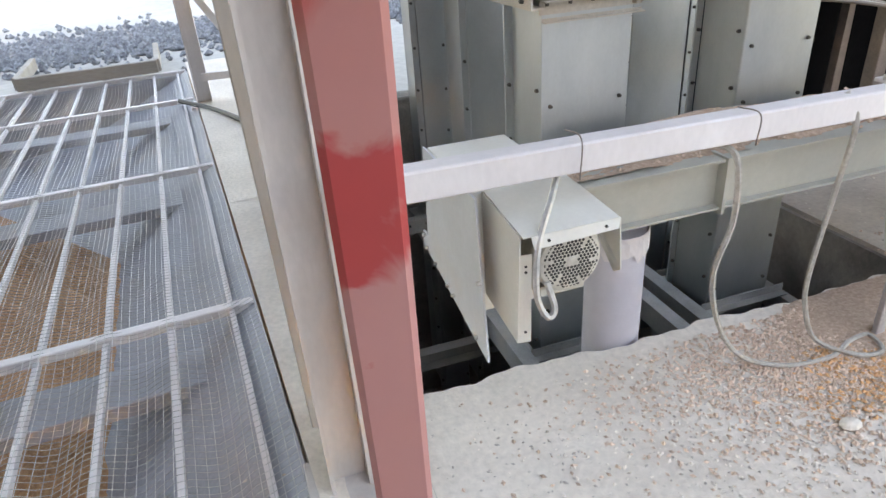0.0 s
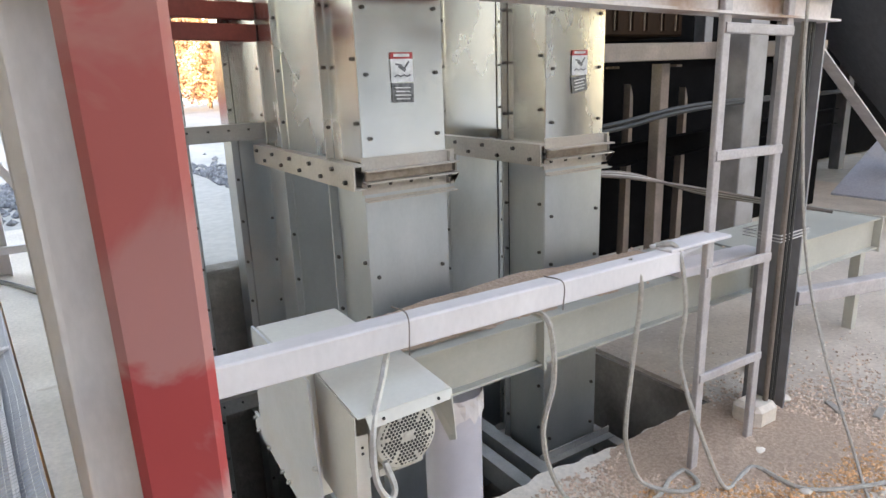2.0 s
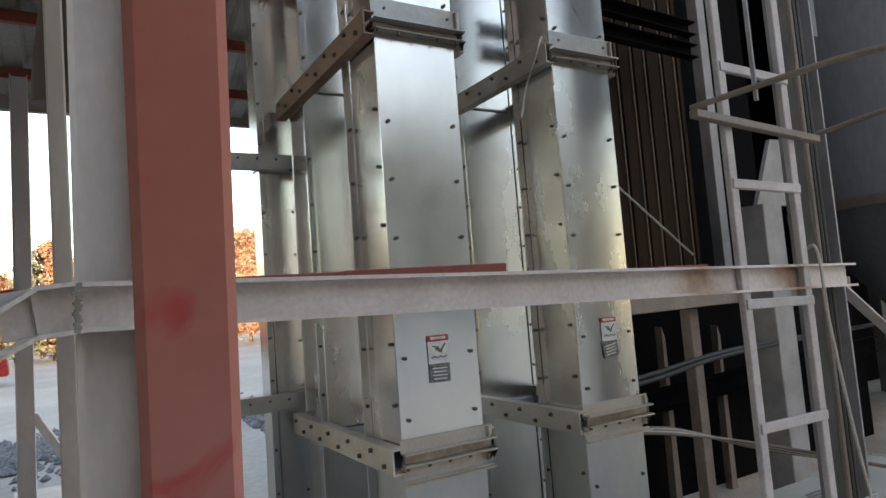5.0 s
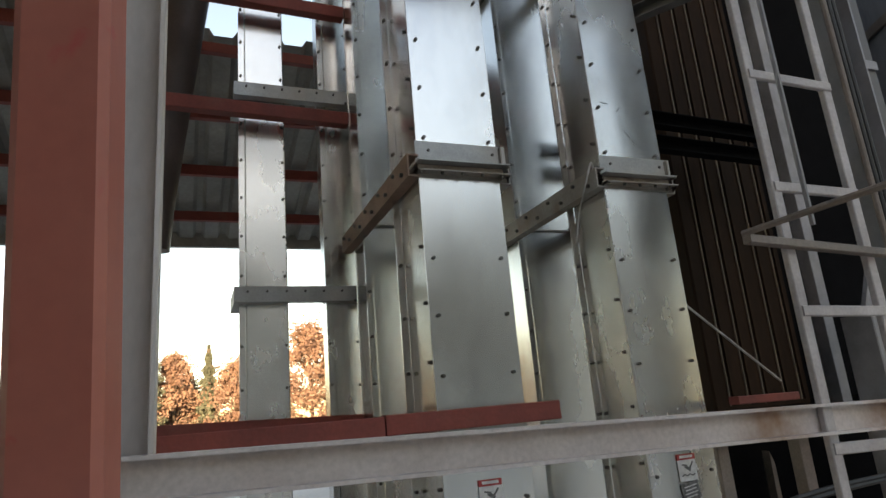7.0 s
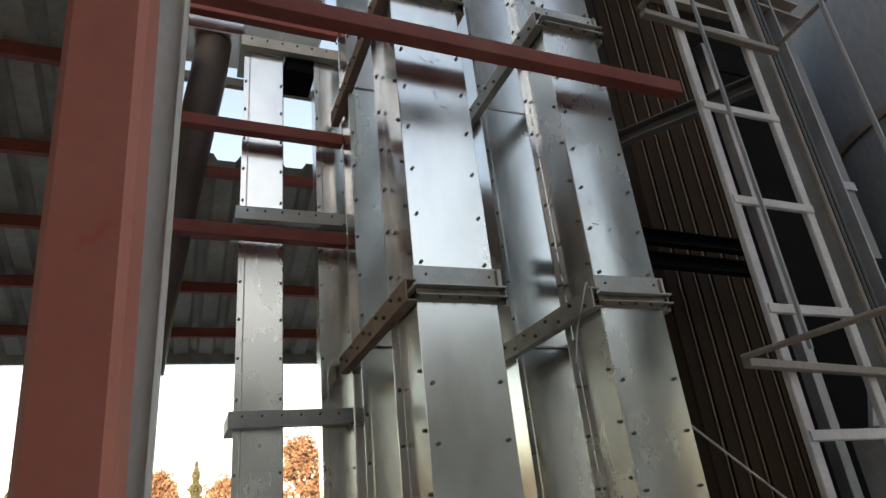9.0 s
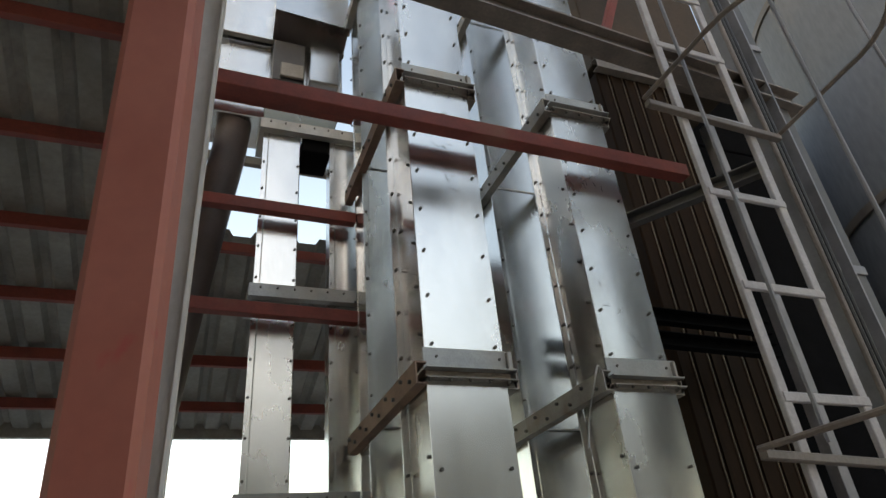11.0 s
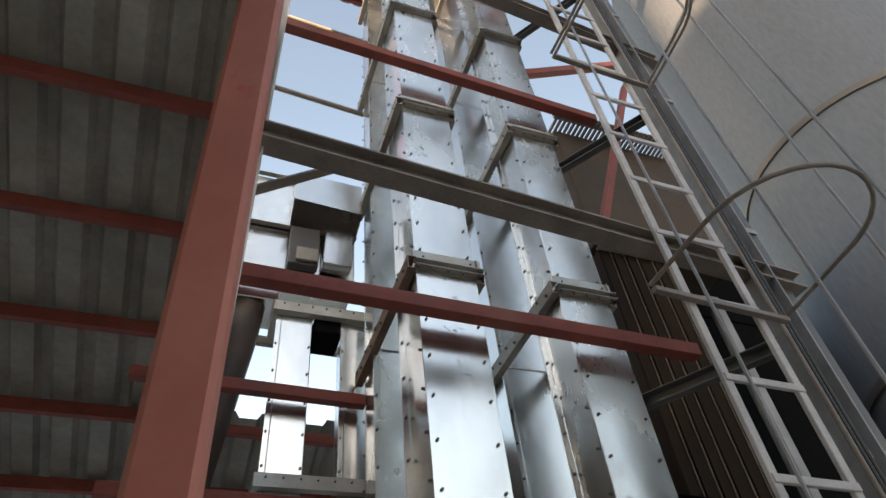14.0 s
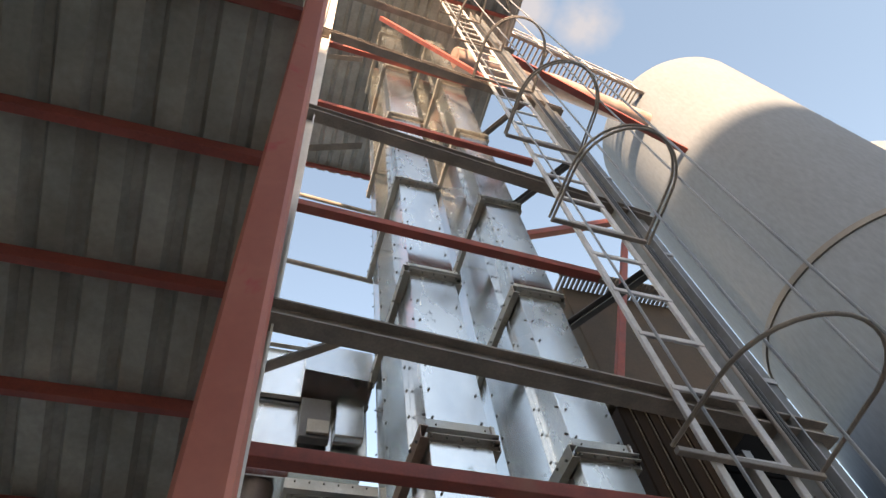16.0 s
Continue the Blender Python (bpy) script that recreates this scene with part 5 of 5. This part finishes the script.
canopy()


# ---- catwalk and pipe to the silo top ----
def catwalk():
    c = thing("catwalk", "light steel catwalk with railings to the silo top", "catwalk")
    p0, p1 = Vector((3.0, 1.9, 14.3)), Vector((7.6, 2.6, 15.35))
    d = (p1 - p0)
    for off in (-0.35, 0.35):
        o = Vector((-d.y, d.x, 0)).normalized() * off
        bm = bmesh.new()
        sweep(bm, csec(0.05, 0.12), p0 + o, p1 + o)
        part("stringer", bm, GREYBEAM, c)
        for h in (0.5, 1.0):
            bm = bmesh.new()
            tube(bm, [p0 + o + Vector((0, 0, h)), p1 + o + Vector((0, 0, h))], 0.02, 6)
            part("hand_rail", bm, LADDER, c)
        for i in range(8):
            bm = bmesh.new()
            q = p0 + o + d * (i / 7)
            tube(bm, [q, q + Vector((0, 0, 1.0))], 0.018, 6)
            part("rail_post", bm, LADDER, c)
    for i in range(40):
        q = p0 + d * ((i + 0.5) / 40)
        bm = bmesh.new()
        box(bm, q + Vector((0, 0, 0.06)), (0.03, 0.68, 0.03), Matrix.Rotation(math.atan2(d.y, d.x), 3, "Z"))
        part("tread_bar", bm, GREYBEAM, c)
    bm = bmesh.new()
    tube(bm, [(2.4, 2.1, 13.2), (4.5, 2.2, 13.7), (7.2, 2.6, 14.4)], 0.2, 24)
    single("feed_pipe", bm, PIPEPINK, "pale red feed pipe leading to the silo", "pipe", smooth=True)
    beam_of("silo_strut", rect(0.12, 0.12), (2.7, 1.6, 12.4), (7.1, 2.5, 12.5), RED, "red strut between the tower and the silo")


catwalk()


# ---- dryer top walkway ----
def walkway():
    w = thing("dryer_walkway", "grating walkway on the dryer roof", "walkway")
    bm = bmesh.new()
    sweep(bm, csec(0.05, 0.1), (2.9, 2.62, 7.18), (4.3, 2.62, 7.18))
    part("edge_channel", bm, GREYBEAM, w)
    for i in range(28):
        bm = bmesh.new()
        span(bm, 2.92 + 0.05 * i, 2.94 + 0.05 * i, 2.55, 3.2, 7.12, 7.15)
        part("grate_bar", bm, GREYBEAM, w)


walkway()


# ---- below the dryer: machinery before an added near-black shade wall ----
# two added sheets whose near-black colour stands for the deep shade here
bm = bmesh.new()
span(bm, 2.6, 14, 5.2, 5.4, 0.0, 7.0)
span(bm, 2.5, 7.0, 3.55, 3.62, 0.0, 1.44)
single("wall_dark", bm, DARK, "added near-black wall standing for the shade behind and below the dryer", "wall", kind="structure")
for i, (x, y, h) in enumerate(((2.75, 3.1, 1.15), (3.3, 3.2, 1.1), (3.85, 3.3, 1.25), (4.6, 3.4, 1.2), (5.5, 3.6, 1.4), (6.4, 3.8, 1.3))):
    bm = bmesh.new()
    vs = [bm.verts.new(p) for p in ((x - 0.03, y, 0), (x + 0.035, y, 0), (x + 0.02, y, h), (x - 0.01, y, h + 0.08), (x - 0.03, y + 0.06, 0), (x + 0.035, y + 0.06, 0), (x + 0.02, y + 0.06, h), (x - 0.01, y + 0.06, h + 0.08))]
    for f in ((0, 1, 2, 3), (7, 6, 5, 4), (0, 4, 5, 1), (1, 5, 6, 2), (2, 6, 7, 3), (3, 7, 4, 0)):
        bm.faces.new([vs[j] for j in f])
    single("rib_post", bm, GREYBEAM, "tapered grey rib post of the dryer base", "post", "dryer base ribs")
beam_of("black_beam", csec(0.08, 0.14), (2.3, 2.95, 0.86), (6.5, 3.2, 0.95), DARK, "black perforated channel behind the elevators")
post2 = thing("support_post", "pale steel support post with a gusset cap", "post")
bm = bmesh.new()
sweep(bm, rect(0.2, 0.2, 0.006), (4.08, 2.6, 0), (4.08, 2.6, 2.1), (0, 1, 0))
part("shaft", bm, MIDGREY, post2)
bm = bmesh.new()
vs = [bm.verts.new(p) for p in ((4.0, 2.55, 2.1), (4.4, 2.55, 2.1), (4.32, 2.55, 2.55), (4.22, 2.55, 2.55), (4.0, 2.58, 2.1), (4.4, 2.58, 2.1), (4.32, 2.58, 2.55), (4.22, 2.58, 2.55))]
for f in ((0, 1, 2, 3), (7, 6, 5, 4), (0, 4, 5, 1), (1, 5, 6, 2), (2, 6, 7, 3), (3, 7, 4, 0)):
    bm.faces.new([vs[j] for j in f])
part("gusset", bm, MIDGREY, post2)
beam_of("silo_brace", lsec(0.09, 0.09, 0.01), (4.3, 2.5, 1.75), (6.8, 2.5, 0.2), LADDER, "pale diagonal angle brace under the silo")
bm = bmesh.new()
box(bm, (6.3, 2.6, 0.55), (0.9, 0.5, 0.02), Matrix.Rotation(-0.5, 3, "Y"))
single("chute_plate", bm, HOPPERBLUE, "sloping blue grey chute plate", "plate")
for x0, y0, a in ((2.3, 1.75, 0.15), (2.45, 1.6, -0.1)):
    bm = bmesh.new()
    box(bm, (x0, y0, 0.66), (0.5, 0.12, 0.04), Matrix.Rotation(a, 3, "Z"), 0.004)
    single("steel_plate", bm, WHITE, "loose pale steel section lying on the conveyor", "plate", "loose plates")
beam_of("low_rail", rect(0.06, 0.06), (2.7, 1.4, 0.5), (5.0, 1.0, 0.42), LADDER, "low pale square rail by the column")

# ---- pit floor steel ----
for x0, y0, x1, y1, z in ((0.4, 1.9, 2.2, 1.9, -0.62), (0.4, 2.6, 2.2, 2.6, -0.62), (0.95, 1.65, 0.95, 3.4, -0.2), (1.6, 1.65, 1.6, 3.4, -0.2), (1.72, 1.7, 1.72, 3.4, -0.2)):
    beam_of("pit_channel", csec(0.06, 0.1), (x0, y0, z), (x1, y1, z), GALV_DULL, "dusty steel channel down in the pit")
for x0, x1 in ((AX0, AX1), (BX0, BX1)):
    bt = thing("boot_frame", "dusty ledge frame round the elevator foot", "frame", "elevator boots")
    for y0 in (EY - 0.04, EY + 0.28):
        bm = bmesh.new()
        sweep(bm, lsec(0.04, 0.04), (x0 - 0.06, y0, -0.24), (x1 + 0.06, y0, -0.24))
        part("ledge_angle", bm, GALV_DULL, bt)
    for x in (x0 - 0.05, x1 + 0.05):
        bm = bmesh.new()
        sweep(bm, csec(0.05, 0.09), (x, EY - 0.35, -0.29), (x, EY + 1.2, -0.29))
        part("bearer", bm, GALV_DULL, bt)

# ---- shed columns and braces ----
for x, y, zt in ((-0.17, 6.0, 3.68), (-4.2, 6.0, 3.68), (2.9, 6.2, 3.62)):
    sc = thing("shed_column", "dusty white shed column with base plate", "column", "shed columns")
    bm = bmesh.new()
    sweep(bm, isec(0.12, 0.12), (x, y, -0.03), (x, y, zt), (1, 0, 0))
    part("shaft", bm, WHITE, sc)
    bm = bmesh.new()
    span(bm, x - 0.12, x + 0.12, y - 0.12, y + 0.12, -0.03, 0.02)
    part("base_plate", bm, WHITE, sc)
beam_of("shed_brace", rect(0.06, 0.06), (-0.12, 6.0, 1.0), (0.45, 5.95, 0.0), WHITE, "white diagonal brace at the shed column")
beam_of("shed_rail", rect(0.05, 0.06), (-0.15, 5.9, 0.26), (0.4, 5.9, 0.26), WHITE, "white low rail between the shed posts")
# unseen walls, added to hold light off the underside of the roof
bm = bmesh.new()
span(bm, -9.15, -9.0, -4.1, 6.5, -0.03, 4.0)
span(bm, -9.0, 0.3, -4.2, -4.05, -0.03, 6.2)
single("wall_shed", bm, WALLGREY, "unseen plain walls added to darken the shed roof underside", "wall", kind="structure")


# ---- red car in the yard ----
def car(x, y, yaw):
    c = thing("car", "red passenger car parked in the yard", "car")
    M = Matrix.Translation((x, y, -0.03)) @ Matrix.Rotation(yaw, 4, "Z")
    c.matrix_world = M
    bm = bmesh.new()
    prof = [(-2.1, 0.3), (-2.15, 0.75), (-1.95, 0.95), (-1.25, 1.02), (-0.7, 1.45), (0.7, 1.5), (1.5, 1.05), (2.05, 0.95), (2.12, 0.35)]
    a = [bm.verts.new((px, -0.85 + 0.1 * max(0, pz - 1.0), pz)) for px, pz in prof]
    b = [bm.verts.new((px, 0.85 - 0.1 * max(0, pz - 1.0), pz)) for px, pz in prof]
    bm.faces.new(a)
    bm.faces.new(b[::-1])
    for i in range(len(prof)):
        j = (i + 1) % len(prof)
        bm.faces.new((a[i], a[j], b[j], b[i]))
    bmesh.ops.bevel(bm, geom=bm.edges[:], offset=0.05, segments=2, affect="EDGES")
    part("body", bm, CARRED, c, smooth=True)
    for y0 in (-0.86, 0.86):
        bm = bmesh.new()
        vs = [bm.verts.new((px, y0 - math.copysign(0.04, y0) * (pz - 1.0) * 2 + math.copysign(0.012, y0), pz)) for px, pz in ((-1.1, 1.05), (-0.65, 1.38), (0.65, 1.42), (1.2, 1.08))]
        bm.faces.new(vs)
        ext = bmesh.ops.extrude_face_region(bm, geom=bm.faces[:])
        bmesh.ops.translate(bm, vec=(0, -math.copysign(0.02, y0), 0), verts=[e for e in ext["geom"] if isinstance(e, bmesh.types.BMVert)])
        part("side_window", bm, GLASS, c)
        for px in (-1.3, 1.3):
            bm = bmesh.new()
            lathe(bm, [(0.0, -0.1), (0.2, -0.1), (0.32, -0.08), (0.32, 0.08), (0.2, 0.1), (0.0, 0.1)], (px, y0 * 0.95, 0.32), 24, "y")
            wh = part("wheel", bm, BLACK, c)
            bm = bmesh.new()
            lathe(bm, [(0.0, -0.115), (0.2, -0.115), (0.2, 0.115), (0.0, 0.115)], (px, y0 * 0.95, 0.32), 16, "y")
            part("rim", bm, GALV, wh)
    return c


car(-3.7, 25.8, 0.05)


# ---- far: trees, added sun-blocking building behind ----
def tree(x, y, h, w, mat, conifer=False, seed=1, label="", trunk_h=None):
    rng = random.Random(seed)
    t = thing("tree", label, "tree", "trees along the yard")
    bm = bmesh.new()
    tube(bm, [(x, y, -0.03), (x + 0.1, y, h * 0.3), (x, y, h * 0.6), (x, y, h * 0.97)], 0.12, 7)
    for i in range(14):
        a, z = rng.uniform(0, 6.28), h * rng.uniform(0.25, 0.8)
        rr = w * rng.uniform(0.3, 0.45)
        tube(bm, [(x, y, z), (x + rr * 0.5 * math.cos(a), y + rr * 0.5 * math.sin(a), z + rr * 0.35), (x + rr * math.cos(a), y + rr * math.sin(a), z + rr * 0.6)], 0.035, 5)
    part("trunk", bm, BARK, t)
    verts, faces = [], []
    clumps = []
    for i in range(110):
        a, u = rng.uniform(0, math.tau), rng.random()
        rad = w * 0.5 * math.sin(math.pi * (0.2 + 0.74 * u)) * math.sqrt(rng.random())
        clumps.append((x + rad * math.cos(a), y + rad * math.sin(a), h * (0.1 + 0.85 * u), w * rng.uniform(0.04, 0.1)))
    for i in range(14000 if not conifer else 9000):
        if conifer:
            u = rng.random()
            zz = h * (0.06 + 0.94 * u)
            layer = 0.45 + 0.55 * abs(math.sin(zz * 4.1 + seed)) ** 1.5
            rad = w * 0.62 * (1 - u) ** 0.85 * layer * math.sqrt(rng.uniform(0.2, 1))
            a = rng.uniform(0, math.tau)
            rad *= 0.85 + 0.25 * math.sin(5 * a + seed + 9 * u)
            c = Vector((x + rad * math.cos(a), y + rad * math.sin(a), zz))
        else:
            q = rng.choice(clumps)
            c = Vector((rng.gauss(q[0], q[3]), rng.gauss(q[1], q[3]), max(0.2, rng.gauss(q[2], q[3]))))
        s = 0.1 * rng.uniform(0.5, 1.4) * (h / 7) ** 0.5
        d1 = Vector((rng.uniform(-1, 1), rng.uniform(-1, 1), rng.uniform(-1, 1))).normalized() * s
        d2 = Vector((rng.uniform(-1, 1), rng.uniform(-1, 1), rng.uniform(-1, 1))).normalized() * s * 0.6
        k = len(verts)
        verts += [c - d1, c + d2, c + d1, c - d2]
        faces.append((k, k + 1, k + 2, k + 3))
    me = bpy.data.meshes.new("crown")
    me.from_pydata(verts, [], faces)
    me.materials.append(mat)
    cr = new("crown", me)
    cr.parent = t
    cr["kind"] = "stuff"
    return t


CONIFER, ORANGE, POPLAR = "tall dark green conifer", "broad tree with orange autumn leaves", "yellow green poplar in autumn"
for i, (x, y, h, w, kind) in enumerate(((-1.85, 41.5, 7.85, 2.7, CONIFER), (1.4, 42.5, 7.2, 2.3, CONIFER), (-0.55, 42.5, 6.9, 3.0, ORANGE), (-3.6, 43, 5.4, 3.2, ORANGE), (3.0, 42, 6.3, 3.8, ORANGE), (5.0, 43.5, 6.8, 3.6, POPLAR),
                                        (7.4, 41.5, 8.5, 4.4, ORANGE), (10.4, 43, 7.6, 4.6, ORANGE), (-5.8, 42, 4.0, 3.6, POPLAR), (-8.0, 43, 6.8, 2.6, CONIFER), (0.3, 45, 5.2, 4.2, POPLAR), (-2.6, 46, 4.6, 4.5, ORANGE))):
    tree(x, y, h, w, {CONIFER: LEAF_G, ORANGE: LEAF_O, POPLAR: LEAF_Y}[kind], kind == CONIFER, 40 + i, kind)
for i in range(46):
    rr = random.Random(100 + i)
    x = -30 + 1.4 * i + rr.uniform(-0.8, 0.8)
    if -9 < x < 11.5:
        continue
    kind = rr.random()
    if kind < 0.34:
        tree(x, 43 + rr.uniform(-3, 6), rr.uniform(6, 9), 3.0, LEAF_G, True, i, CONIFER)
    elif kind < 0.5:
        tree(x, 40 + rr.uniform(-3, 6), rr.uniform(4.5, 7), 4.0, LEAF_Y, False, i, POPLAR)
    else:
        tree(x, 41 + rr.uniform(-4, 6), rr.uniform(4.5, 8.5), 5.5, LEAF_O, False, i, ORANGE)

# unseen building, added to cast the yard's shade and mirror dark in low sheets
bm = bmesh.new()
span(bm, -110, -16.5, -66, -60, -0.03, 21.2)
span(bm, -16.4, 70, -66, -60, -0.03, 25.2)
single("wall_behind", bm, FARWALL, "unseen tall block added to keep the low sun off the yard", "building", kind="structure")
